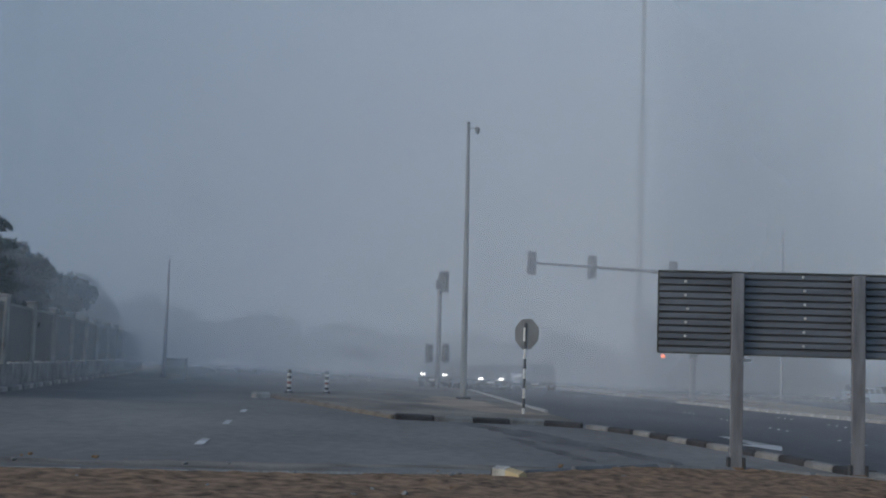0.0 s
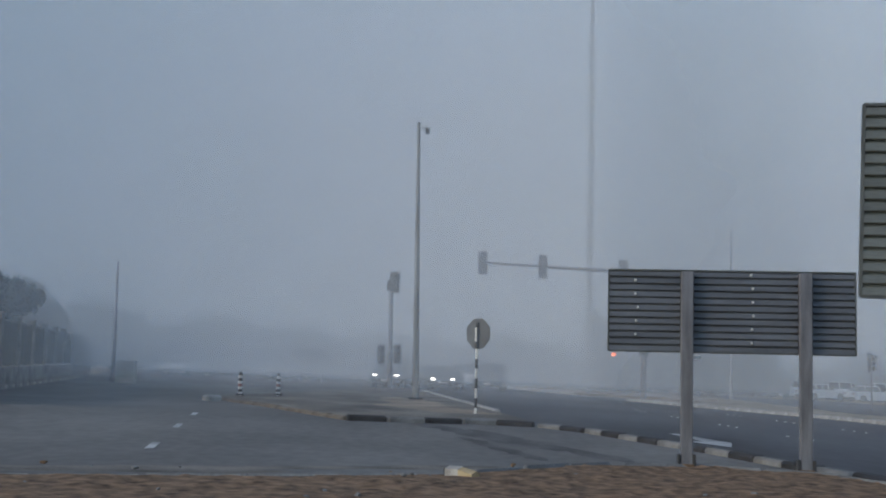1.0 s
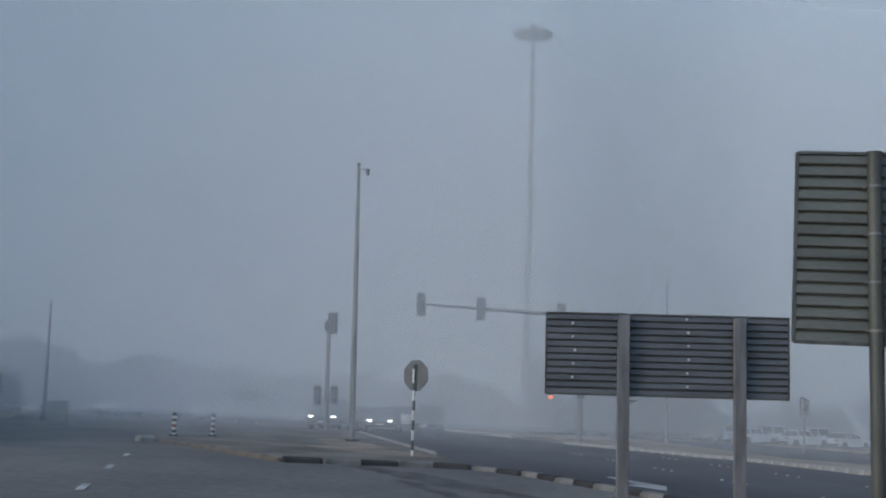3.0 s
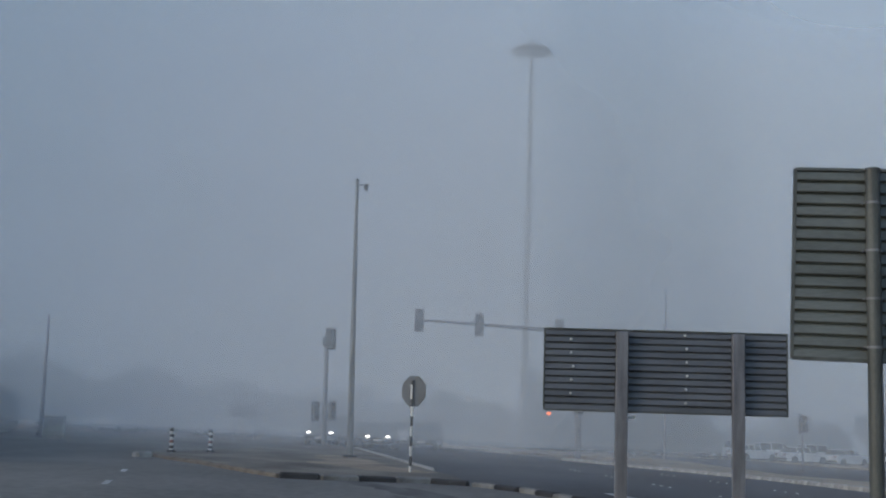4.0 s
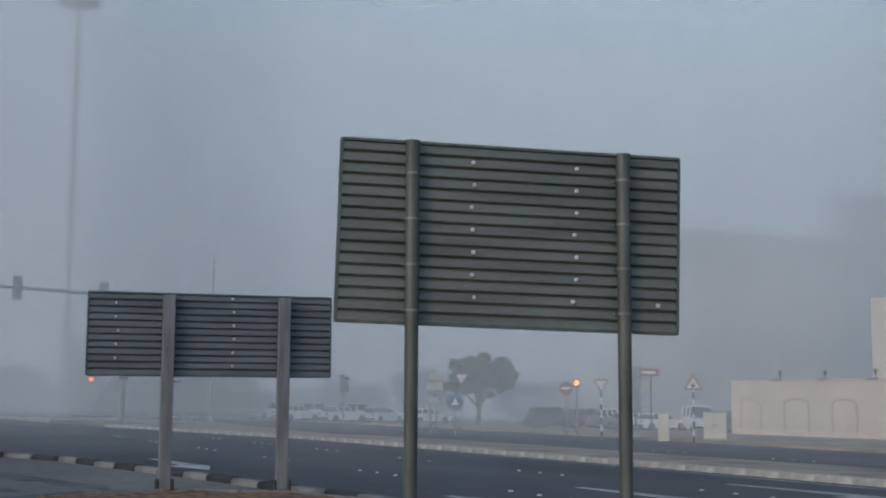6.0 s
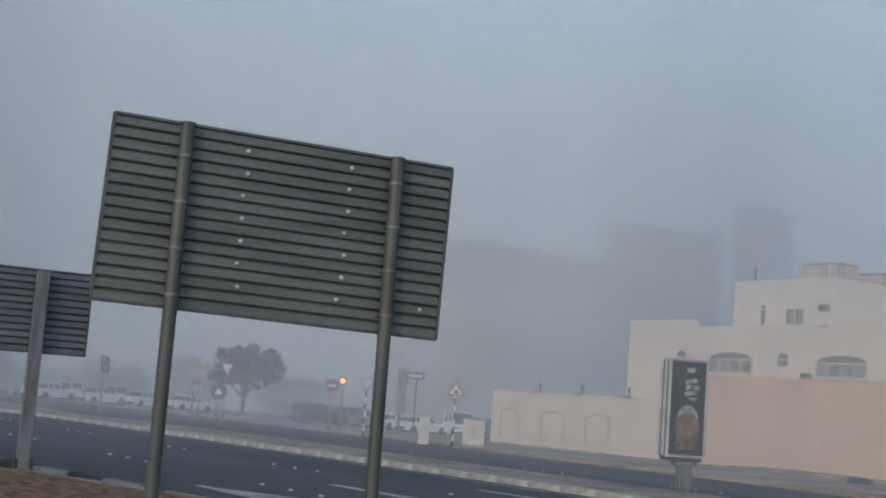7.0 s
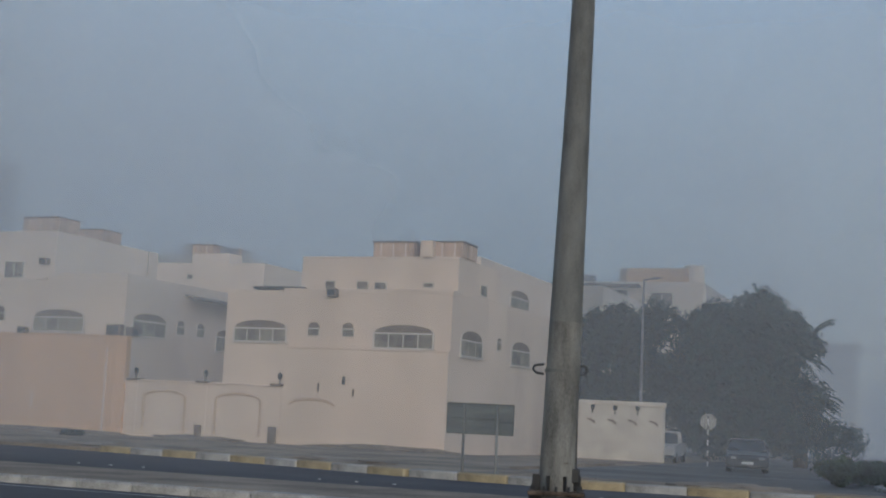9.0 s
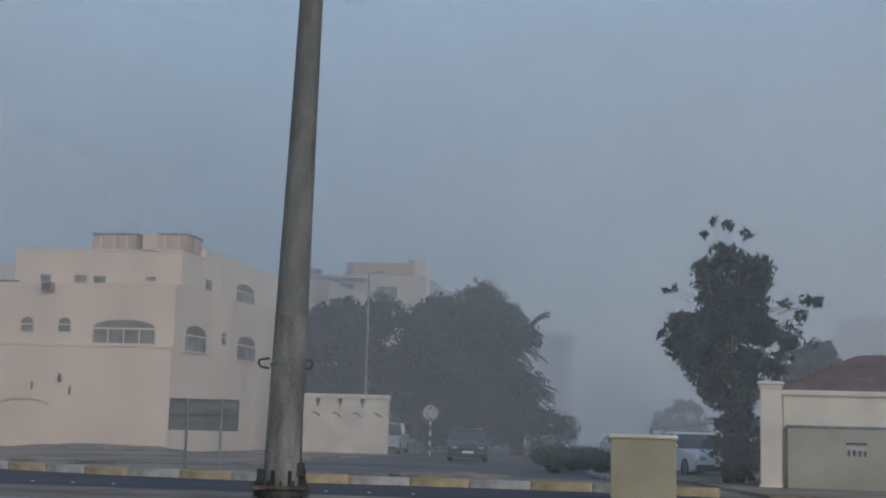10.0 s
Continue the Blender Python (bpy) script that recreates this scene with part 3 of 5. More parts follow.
def bollard(heading, dist):
    x, y = polar(heading, dist)
    ob = thing("bollard", x, y, "black and white banded flexible bollard on the traffic island", "bollard", "bollards on the island", z=gz(x, y) + 0.13)
    ob.scale = (0.92, 0.92, 0.86)
    n = 8
    for i in range(n):
        part("band", tube(0.068, 0.068, (0, 0, i * 0.1 - (0.05 if i == 0 else 0)), (0, 0, i * 0.1 + 0.1), 14), M["white" if i % 2 == 0 else "red" if i in (3,) else "black"], ob, smooth=True)
    part("cap", tube(0.068, 0.04, (0, 0, 0.8), (0, 0, 0.83), 14), M["black"], ob)
    part("foot", tube(0.17, 0.13, (0, 0, -0.02), (0, 0, 0.04), 14), M["black"], ob)


bollard(-6.68, 40.6)
bollard(-5.02, 42.6)
nose = thing("kerb_block", -5.15, 37.2, "white painted nose stone of the traffic island", "kerb stone", turn=60)
part("block", box((0.7, 0.25, 0.22), (0, 0, -0.05), bevel=0.06), M["kerb_white"], nose)

# the broken yellow and white kerb stone lying on the verge edge
bx, by = polar(3.25, 12.85)
stub = thing("kerb_stone", bx, by, "toppled kerb stone painted white and yellow on the verge edge", "kerb stone", z=gz(bx, by) + 0.10, turn=-42)
stub.scale = (0.42, 0.48, 0.7)
b = prism([(-0.42, -0.14, -0.03), (-0.42, 0.14, -0.03), (-0.42, 0.14, 0.10), (-0.42, 0.02, 0.16), (-0.42, -0.14, 0.12)], (1, 0, 0), 0.40)
part("white_half", b, M["kerb_white"], stub)
b = prism([(-0.02, -0.14, -0.03), (-0.02, 0.14, -0.03), (-0.02, 0.14, 0.09), (-0.02, 0.02, 0.15), (-0.02, -0.14, 0.11)], (1, 0, -0.10), 0.42)
part("yellow_half", b, M["kerb_yellow"], stub)
part("dark_end", box((0.03, 0.28, 0.14), (-0.435, 0, -0.02)), M["kerb_black"], stub)

# ---- poles, masts and signals ----
cx, cy = polar(1.08, 45.0)
cp = thing("camera_pole", cx, cy, "tall slim grey pole with a small dome camera at its top", "pole", z=gz(cx, cy) + 0.12)
part("shaft", tube(0.12, 0.055, (0, 0, -0.1), (-0.12, 0, 9.75), 14), M["mast"], cp, smooth=True)
part("base_plate", box((0.5, 0.5, 0.05), bevel=0.01), M["dark"], cp)
arm = part("bracket", tube(0.03, 0.03, (-0.12, 0, 9.6), (0.18, 0, 9.62), 8), M["mast"], cp)
part("dome_camera", tube(0.09, 0.06, (0.2, 0, 9.62), (0.2, 0, 9.40), 12), M["dark"], arm, smooth=True)
part("cap", tube(0.085, 0.03, (-0.12, 0, 9.75), (-0.12, 0, 9.83), 12), M["dark"], cp)


def high_mast(heading, dist, height, r0, r1, crown, label):
    x, y = polar(heading, dist)
    ob = thing("high_mast_light", x, y, label, "light mast")
    n = 4
    for i in range(n):
        a, c = i / n, (i + 1) / n
        part("mast_section", tube(r0 + (r1 - r0) * a, r0 + (r1 - r0) * c - 0.01, (0, 0, height * a - (0.1 if i == 0 else 0)), (0, 0, height * c + 0.3), 16), M["mast"], ob, smooth=True)
    part("base_flange", tube(r0 * 1.7, r0 * 1.7, (0, 0, 0), (0, 0, 0.08), 16), M["dark"], ob)
    ring = bmesh.new()
    for k in range(24):
        a0, a1 = 2 * math.pi * k / 24, 2 * math.pi * (k + 1) / 24
        tube(0.06, 0.06, (crown * 0.8 * math.cos(a0), crown * 0.8 * math.sin(a0), height), (crown * 0.8 * math.cos(a1), crown * 0.8 * math.sin(a1), height), 6, ring)
    rp = part("head_ring", ring, M["mast"], ob)
    for k in range(6):
        a = 2 * math.pi * k / 6
        part("spoke", tube(0.05, 0.04, (0, 0, height + 0.25), (crown * 0.8 * math.cos(a), crown * 0.8 * math.sin(a), height), 6), M["mast"], rp)
    for k in range(12):
        a = 2 * math.pi * k / 12
        turn = Matrix.Rotation(a, 4, "Z")
        part("floodlight", box((0.62, 0.46, 0.30), (crown * 0.92 * math.cos(a), crown * 0.92 * math.sin(a), height - 0.32), 0.05, turn), M["mast"], rp)
    part("hood", tube(0.55, 0.10, (0, 0, height + 0.1), (0, 0, height + 0.75), 14), M["mast"], ob, smooth=True)
    return ob


high_mast(8.74, 94.0, 30.2, 0.30, 0.14, 1.3, "very tall grey lighting mast with a ring of floodlights")


def street_lamp(heading, dist, height, label, arm=0.9, turn=0.0, lamp=True):
    x, y = polar(heading, dist)
    ob = thing("street_lamp", x, y, label, "street lamp", turn=turn)
    part("pole", tube(0.11, 0.05, (0, 0, -0.1), (0, 0, height), 12), M["galv"], ob, smooth=True)
    part("base", tube(0.2, 0.17, (0, 0, -0.05), (0, 0, 0.25), 12), M["galv"], ob)
    if lamp:
        a = part("arm", tube(0.04, 0.03, (0, 0, height - 0.05), (arm, 0, height + 0.08), 8), M["galv"], ob)
        part("lamp_head", box((0.55, 0.22, 0.12), (arm + 0.2, 0, height + 0.03), bevel=0.03), M["galv"], a)
    return ob


street_lamp(1.92, 97, 12.0, "faint grey street lamp fading in haze")
street_lamp(14.93, 97, 12.6, "faint grey street lamp fading in haze", lamp=False)
street_lamp(78.35, 77.0, 10.7, "slim white street lamp with a short arm beside the wall", arm=0.5, turn=-80)
street_lamp(-12.15, 62.0, 5.6, "thin pole with a dark head in thick haze", lamp=False)


def signal_head(ob, x, y, z, turn=0.0, wide=0.34, tall=1.05, lit=None, skin="dark"):
    t = Matrix.Translation((x, y, z)) @ Matrix.Rotation(radians(turn), 4, "Z")
    b = box((wide, 0.22, tall), (0, 0, 0), bevel=0.03)
    b.transform(t)
    head = part("signal_head", b, M[skin], ob)
    b = box((wide + 0.16, 0.015, tall + 0.18), (0, 0.10, -0.09), bevel=0.005)
    b.transform(t)
    part("backboard", b, M["galv"], head)
    for k in range(3):
        b = tube(0.12, 0.13, (0, -0.11, tall * (k + 0.5) / 3), (0, -0.27, tall * (k + 0.5) / 3 - 0.01), 12)
        b.transform(t)
        part("visor", b, M["amber"] if lit == k else M["black"], head)
    return head


tx, ty = polar(-0.09, 67.0)
tl = thing("traffic_signal", tx, ty, "grey signal pole with three black signal heads and a camera head", "traffic light", z=gz(tx, ty) + 0.1)
part("pole", tube(0.13, 0.11, (0, 0, -0.1), (-0.05, 0, 5.6), 14), M["galv"], tl, smooth=True)
signal_head(tl, -0.48, 0, 1.35, 20, 0.26, 0.85)
signal_head(tl, 0.36, 0, 1.4, -25, 0.26, 0.85)
signal_head(tl, 0.12, -0.05, 5.05, -20, 0.42, 1.0)
part("camera_head", box((0.32, 0.3, 0.5), (-0.12, 0, 5.15), bevel=0.06), M["dark"], tl)
for sx, z in ((-1, 1.6), (1, 1.7)):
    part("bracket", tube(0.03, 0.03, (0, 0, z), (sx * 0.4, 0, z), 8), M["galv"], tl)

gx, gy = polar(11.15, 67.0)
ga = thing("signal_gantry", gx, gy, "grey signal mast with a long arm carrying signal heads", "traffic light")
part("pole", tube(0.17, 0.13, (0, 0, -0.1), (0, 0, 6.9), 14), M["galv"], ga, smooth=True)
ex, ey = polar(3.9, 68.0)
end = Vector((ex - gx, ey - gy, 7.15))
start = Vector((0, 0, 6.65))
part("arm", tube(0.11, 0.06, start, end, 12), M["galv"], ga, smooth=True)
for f, s in ((0.995, 0.0), (0.62, 0.0), (0.13, 0.0)):
    p = start.lerp(end, f)
    signal_head(ga, p.x, p.y - 0.1, p.z - 0.55, 188, skin="galv")
signal_head(ga, 0.0, -0.3, 2.4, 10)
part("beacon", tube(0.10, 0.10, (-1.6, -0.2, 2.40), (-1.6, -0.45, 2.40), 12), M["ember"], ga, "dim lit orange lamp")

# the large mast beside the far kerb
nx, ny = polar(75.0, 19.5)
nm = thing("lighting_mast", nx, ny, "thick weathered steel mast with a bolted base flange", "light mast", turn=-75, z=gz(nx, ny) + 0.15)
nm.scale = (0.823, 0.823, 0.823)
# the lowest section takes the paler of the two mast colours
sec = ((0.335, 0.30, 0, 3.3), (0.30, 0.245, 3.2, 7.0), (0.245, 0.19, 6.9, 12.0), (0.19, 0.12, 11.9, 20.0))
for r0, r1, z0, z1 in sec:
    part("mast_section", tube(r0, r1, (0.022 * z0, 0, z0), (0.022 * z1, 0, z1), 20), M["mast_pale" if z0 == 0 else "mast_old"], nm, smooth=True)
fl = part("base_flange", tube(0.50, 0.50, (0, 0, 0.06), (0, 0, 0.17), 20), M["dark"], nm)
part("flange_plate", box((1.02, 1.02, 0.07), (0, 0, 0.18), bevel=0.015), M["rusty"], fl)
part("plinth", tube(0.56, 0.53, (0, 0, -0.25), (0, 0, 0.03), 20), M["kerb_grey"], nm)
for k in range(12):
    a = 2 * math.pi * k / 12
    part("anchor_bolt", tube(0.028, 0.028, (0.44 * math.cos(a), 0.44 * math.sin(a), -0.05), (0.44 * math.cos(a), 0.44 * math.sin(a), 0.34), 6), M["dark"], fl)
for k in range(8):
    a = 2 * math.pi * (k + 0.5) / 8
    part("gusset", box((0.14, 0.02, 0.26), (0.40 * math.cos(a), 0.40 * math.sin(a), 0.26), turn=Matrix.Rotation(a, 4, "Z")), M["dark"], fl)
part("service_door", box((0.24, 0.05, 0.70), (0.10, -0.295, 0.75), bevel=0.02), M["mast_pale"], nm)
part("cable_box", box((0.16, 0.16, 0.26), (0.33, -0.12, 0.40), bevel=0.02), M["dark"], nm)
part("cable", tube(0.02, 0.02, (0.34, -0.08, 0.62), (0.33, -0.10, 1.55), 8), M["dark"], nm)
part("band", tube(0.315, 0.315, (0.03, 0, 2.38), (0.03, 0, 2.44), 16), M["mast_old"], nm)
for sx in (-1, 1):
    hk = bmesh.new()
    pts = [(sx * 0.30, 0.0, 2.52), (sx * 0.46, -0.02, 2.50), (sx * 0.50, -0.03, 2.44), (sx * 0.44, -0.02, 2.36), (sx * 0.30, 0, 2.34)]
    for p, q in zip(pts, pts[1:]):
        tube(0.022, 0.022, p, q, 8, hk)
    part("bracket_loop", hk, M["dark"], nm)

# ---- advertising light box on the median ----
mx, my = polar(46.32, 27.6)
mu = thing("advertising_pillar", mx, my, "slim double-sided poster box with a dark poster on a grey foot", "billboard", turn=-13, z=gz(mx, my) + 0.15)
part("foot", box((0.30, 0.20, 0.72), (0.10, 0, -0.1), bevel=0.02), M["galv"], mu)
part("collar", box((0.52, 0.26, 0.10), (0.10, 0, 0.55), bevel=0.02), M["galv"], mu)
part("tray", box((0.84, 0.32, 0.11), (0, 0, 0.64), bevel=0.02), M["dark"], mu)
part("case", box((0.92, 0.34, 2.02), (0, 0, 0.74), bevel=0.04), M["plate_back"], mu)
for x in (-0.45, 0.45):
    for v in (-0.155, 0.155):
        part("side_rail", box((0.05, 0.075, 2.06), (x, v, 0.72), bevel=0.012), M["silver"], mu)
    part("side_panel", box((0.05, 0.10, 2.0), (x, 0, 0.75), bevel=0.01), M["silver"], mu)
for z in (0.72, 2.73):
    part("cross_rail", box((0.86, 0.05, 0.05), (0, -0.165, z), bevel=0.01), M["silver"], mu)
pst = part("poster", box((0.83, 0.012, 1.90), (0, -0.178, 0.80)), M["screen"], mu, "dark poster with unreadable pale bars")
for x, z, w, h, tilt in ((0.04, 2.50, 0.20, 0.10, 0), (0.06, 2.27, 0.30, 0.09, -12), (0.02, 2.16, 0.16, 0.09, -30), (0.16, 2.14, 0.14, 0.10, 20), (0.05, 2.02, 0.28, 0.09, -10), (0.10, 1.92, 0.18, 0.06, 0)):
    part("bar", box((w, 0.006, h), (x, -0.188, z), turn=Matrix.Rotation(radians(tilt), 4, "Y")), M["poster_grey"], pst)
for r, x, z, m3 in ((0.26, 0.02, 1.55, "poster_grey"), (0.30, -0.02, 1.36, "poster_brown"), (0.28, 0.06, 1.18, "poster_brown"), (0.16, -0.16, 1.42, "poster_grey"), (0.14, 0.18, 1.30, "poster_grey")):
    part("motif", octagon(r, -0.187 - r * 0.012, -0.184 - r * 0.012, z, n=14), M[m3], pst)
for z, w in ((0.98, 0.62), (0.90, 0.5)):
    part("bar", box((w, 0.006, 0.035), (0, -0.188, z)), M["poster_brown"], pst)

# ---- small sign by the far pavement, seen from behind ----
lx, ly = polar(69.95, 32.6)
rx, ry = polar(72.89, 32.2)
far_sign = sign_board("direction_sign", (lx, ly), (rx, ry), 0.45, 1.20, 0.0, (0.27, 0.77), 0.07, True, M["mast"], 0.37, (), "small grey-green sign back on two thin posts", skin="sign_back")

# ---- houses ----
def arch_pts(w, h, rise, n=9):
    pts = [(-w / 2, 0), (w / 2, 0)]
    spring = h - rise
    for k in range(n):
        a = math.pi * k / (n - 1)
        pts.append((w / 2 * math.cos(a), spring + rise * math.sin(a)))
    return pts


def place(face, u, z):
    """face: ('x', X) a wall facing west in the plane X, u along y; ('y', Y) a wall facing south, u along x."""
    return Matrix.Translation((face[1], u, z)) @ Matrix.Rotation(radians(-90), 4, "Z") if face[0] == "x" else Matrix.Translation((u, face[1], z))


def window(ob, face, u0, u1, z0, z1, panes, rise, sill=True):
    """An arched or square window set into a wall: frame, brown head, panes and bars."""
    w, h = abs(u1 - u0), z1 - z0
    t = place(face, (u0 + u1) / 2, z0)
    outer = arch_pts(w, h, rise) if rise else [(-w / 2, 0), (w / 2, 0), (w / 2, h), (-w / 2, h)]
    b = prism([(x, -0.05, z) for x, z in outer], (0, 1, 0), 0.09)
    b.transform(t)
    win = part("window", b, M["trim"], ob)
    glass_h = h - rise if rise else h
    if rise:
        inner = [(x * 0.94, z) for x, z in arch_pts(w, rise + 0.02, rise + 0.02 - 0.03)]
        b = prism([(x, -0.062, glass_h + 0.03 + max(0, z) * 0.92) for x, z in inner], (0, 1, 0), 0.03)
        b.transform(t)
        part("fanlight", b, M["shade"], win)
    pw = w * 0.96 / panes
    for k in range(panes):
        x = -w * 0.48 + pw * (k + 0.5)
        b = box((pw - 0.07, 0.02, glass_h - 0.10), (x, -0.058, 0.05))
        b.transform(t)
        part("pane", b, M["glass"], win)
    if sill:
        b = box((w + 0.16, 0.14, 0.07), (0, -0.05, -0.07), bevel=0.01)
        b.transform(t)
        part("sill", b, M["trim"], win)
    return win


def block(ob, name, x0, x1, y0, y1, z0, z1, mat, parapet=0.0, over=0.05):
    w = part(name, box((x1 - x0, y1 - y0, z1 - z0), ((x0 + x1) / 2, (y0 + y1) / 2, z0), bevel=0.03), mat, ob)
    if parapet:
        for cx2, cy2, sx2, sy2 in (((x0 + x1) / 2, y0 + 0.1, x1 - x0, 0.2), ((x0 + x1) / 2, y1 - 0.1, x1 - x0, 0.2), (x0 + 0.1, (y0 + y1) / 2, 0.2, y1 - y0 - 0.4), (x1 - 0.1, (y0 + y1) / 2, 0.2, y1 - y0 - 0.4)):
            part("parapet", box((sx2, sy2, parapet), (cx2, cy2, z1), bevel=0.02), mat, w)
    return w


def tank(x, y, z, sx, sy, sz, label="square cream water tank standing on the flat roof"):
    ob = thing("water_tank", x, y, label, "water tank", "roof tanks", z=z)
    part("body", box((sx, sy, sz), (0, 0, 0.06), bevel=0.05), M["tank"], ob)
    part("lid", box((sx + 0.12, sy + 0.12, 0.07), (0, 0, sz + 0.06), bevel=0.02), M["shade"], ob)
    for k in (-1, 0, 1):
        part("rib", box((0.02, 0.06, sz - 0.1), (-sx / 2 - 0.012, k * sy * 0.3, 0.1)), M["cream_b"], ob)
    part("stand", box((sx * 0.9, sy * 0.9, 0.08), (0, 0, -0.02)), M["concrete"], ob)
    part("vent", tube(0.04, 0.04, (0, 0, sz + 0.1), (0, 0, sz + 0.35), 8), M["galv"], ob)


def ac_unit(ob, face, u, z, w=0.7, h=0.5):
    b = box((w, 0.42, h), (0, -0.2, 0), bevel=0.02)
    b.transform(place(face, u, z))
    a = part("air_conditioner", b, M["shade"], ob, "small brown wall air conditioner")
    b = box((w * 0.8, 0.02, h * 0.7), (0, -0.43, h * 0.15))
    b.transform(place(face, u, z))
    part("grille", b, M["dark"], a)


def wall_lamp(x, y, z, label="black lantern on a wall pier"):
    ob = thing("wall_lantern", x, y, label, "lantern", "wall lanterns", z=z)
    part("stem", tube(0.05, 0.03, (0, 0, -0.02), (0, 0, 0.2), 8), M["dark"], ob)
    part("lantern", tube(0.09, 0.13, (0, 0, 0.2), (0, 0, 0.42), 6), M["dark"], ob)
    part("cap", tube(0.16, 0.02, (0, 0, 0.42), (0, 0, 0.56), 6), M["dark"], ob)


BASE = -1.6
h1 = thing("house", 58, 50, "two-storey cream villa with arched windows and a flat roof", "house", "villas", z=0)
h1.matrix_basis = Matrix()
block(h1, "wall", 58.0, 72.0, 39.9, 60.7, BASE, 7.0, M["cream_b"])
for y0, y1, top in ((39.9, 45.6, 7.38), (45.6, 54.9, 7.0), (54.9, 60.7, 7.45)):
    part("parapet", box((0.25, y1 - y0, top - 6.98), (58.127, (y0 + y1) / 2, 6.98), bevel=0.02), M["cream_b"], h1)
part("parapet", box((13.6, 0.25, 0.36), (65.1, 40.03, 6.98), bevel=0.02), M["cream_b"], h1)
part("ledge", box((0.22, 0.7, 0.14), (57.92, 45.4, 6.98), bevel=0.03), M["cream_b"], h1)
block(h1, "upper_wall", 60.5, 71, 46.6, 54.2, 6.9, 9.95, M["cream_b"], 0.12)
window(h1, ("x", 58), 53.7, 50.3, 4.25, 5.45, 4, 0.42)
window(h1, ("x", 58), 45.8, 42.4, 4.15, 5.35, 4, 0.42)
window(h1, ("x", 58), 56.35, 55.55, 4.7, 5.5, 1, 0.35, False)
window(h1, ("x", 58), 48.45, 47.7, 4.65, 5.45, 1, 0.35, False)
window(h1, ("x", 60.5), 50.1, 48.7, 7.3, 8.3, 2, 0, False)
window(h1, ("x", 60.5), 52.0, 51.6, 7.3, 8.5, 1, 0.2, False)
window(h1, ("y", 39.9), 58.7, 62.0, 4.1, 5.35, 3, 0.42)
window(h1, ("y", 39.9), 63.1, 63.9, 4.4, 5.2, 1, 0.3, False)
window(h1, ("y", 39.9), 65.3, 66.1, 4.4, 5.2, 1, 0.3, False)
window(h1, ("y", 39.9), 67.5, 69.6, 3.7, 5.0, 2, 0.4)
part("awning", box((5.5, 1.1, 0.12), (66.5, 39.4, 6.55), 0.02, Matrix.Rotation(radians(14), 4, "X")), M["shade"], h1)
ac_unit(h1, ("y", 39.9), 58.5, 4.0)
ac_unit(h1, ("x", 58), 46.3, 4.0, 0.5, 0.35)
ac_unit(h1, ("x", 58), 40.3, 4.0, 0.9, 0.6)
ac_unit(h1, ("x", 60.5), 47.2, 8.1, 0.5, 0.35)
part("pipe", tube(0.06, 0.06, (57.46, 40.45, BASE), (57.46, 40.45, 3.3), 8), M["cream"], h1)
part("antenna", tube(0.03, 0.02, (64, 42.7, 6.9), (64, 42.7, 11.6), 6), M["shade"], h1)
part("chimney_pipe", tube(0.09, 0.09, (61, 53.0, 9.9), (61, 53.0, 11.0), 8), M["shade"], h1)
tank(62.5, 48.6, 10.0, 2.0, 2.6, 0.95)
tank(66.5, 48.4, 10.0, 2.0, 2.6, 0.8)
tank(81.5, 46.9, 10.95, 1.6, 1.6, 0.6)

# the peach wall, lantern wall and far wall before the villas
pw = thing("boundary_wall", 0, 0, "tall plain peach-coloured rendered boundary wall", "wall", "boundary walls")
pw.matrix_basis = Matrix()
part("wall", box((0.45, 14.9, 3.93 - BASE), (57.72, 46.75, BASE), bevel=0.03), M["peach"], pw)
part("coping", box((0.53, 14.95, 0.07), (57.72, 46.75, 3.93), bevel=0.02), M["peach"], pw)
part("patch", box((0.03, 0.16, 0.9), (57.50, 45.1, 0.0), bevel=0.012), M["cream"], pw, "pale plaster repair streak")


def arched_wall(name, label, x, y0, y1, top, arches, piers, mat, thick=0.4):
    ob = thing(name, 0, 0, label, "wall", "boundary walls")
    ob.matrix_basis = Matrix()
    part("wall", box((thick, y1 - y0, top - BASE), (x + thick / 2 + 0.06, (y0 + y1) / 2, BASE), bevel=0.02), mat, ob)
    part("coping", box((thick + 0.14, y1 - y0, 0.12), (x + thick / 2 + 0.06, (y0 + y1) / 2, top), bevel=0.03), mat, ob)
    for a0, a1, zt in arches:
        w, c = a1 - a0, (a0 + a1) / 2
        # tube in a darker tone, drawn for the shadow line of the arch recess
        hood = bmesh.new()
        pts = [(c + w / 2 * math.cos(math.pi * k / 12), zt - 0.32 + 0.32 * math.sin(math.pi * k / 12)) for k in range(13)]
        pts = [(a1, -0.9)] + pts + [(a0, -0.9)]
        for (u, v), (u2, v2) in zip(pts, pts[1:]):
            tube(0.07, 0.07, (x + 0.05, u, v), (x + 0.05, u2, v2), 6, hood)
        part("arch_shadow_line", hood, M["arch_line"], ob)
    for u in piers:
        p = part("pier", box((0.62, 0.55, top - BASE + 0.06), (x + 0.35, u, BASE), bevel=0.03), mat, ob)
        part("pier_cap", box((0.78, 0.75, 0.12), (x + 0.25, u, top + 0.06), bevel=0.03), M["shade"], p)
    return ob


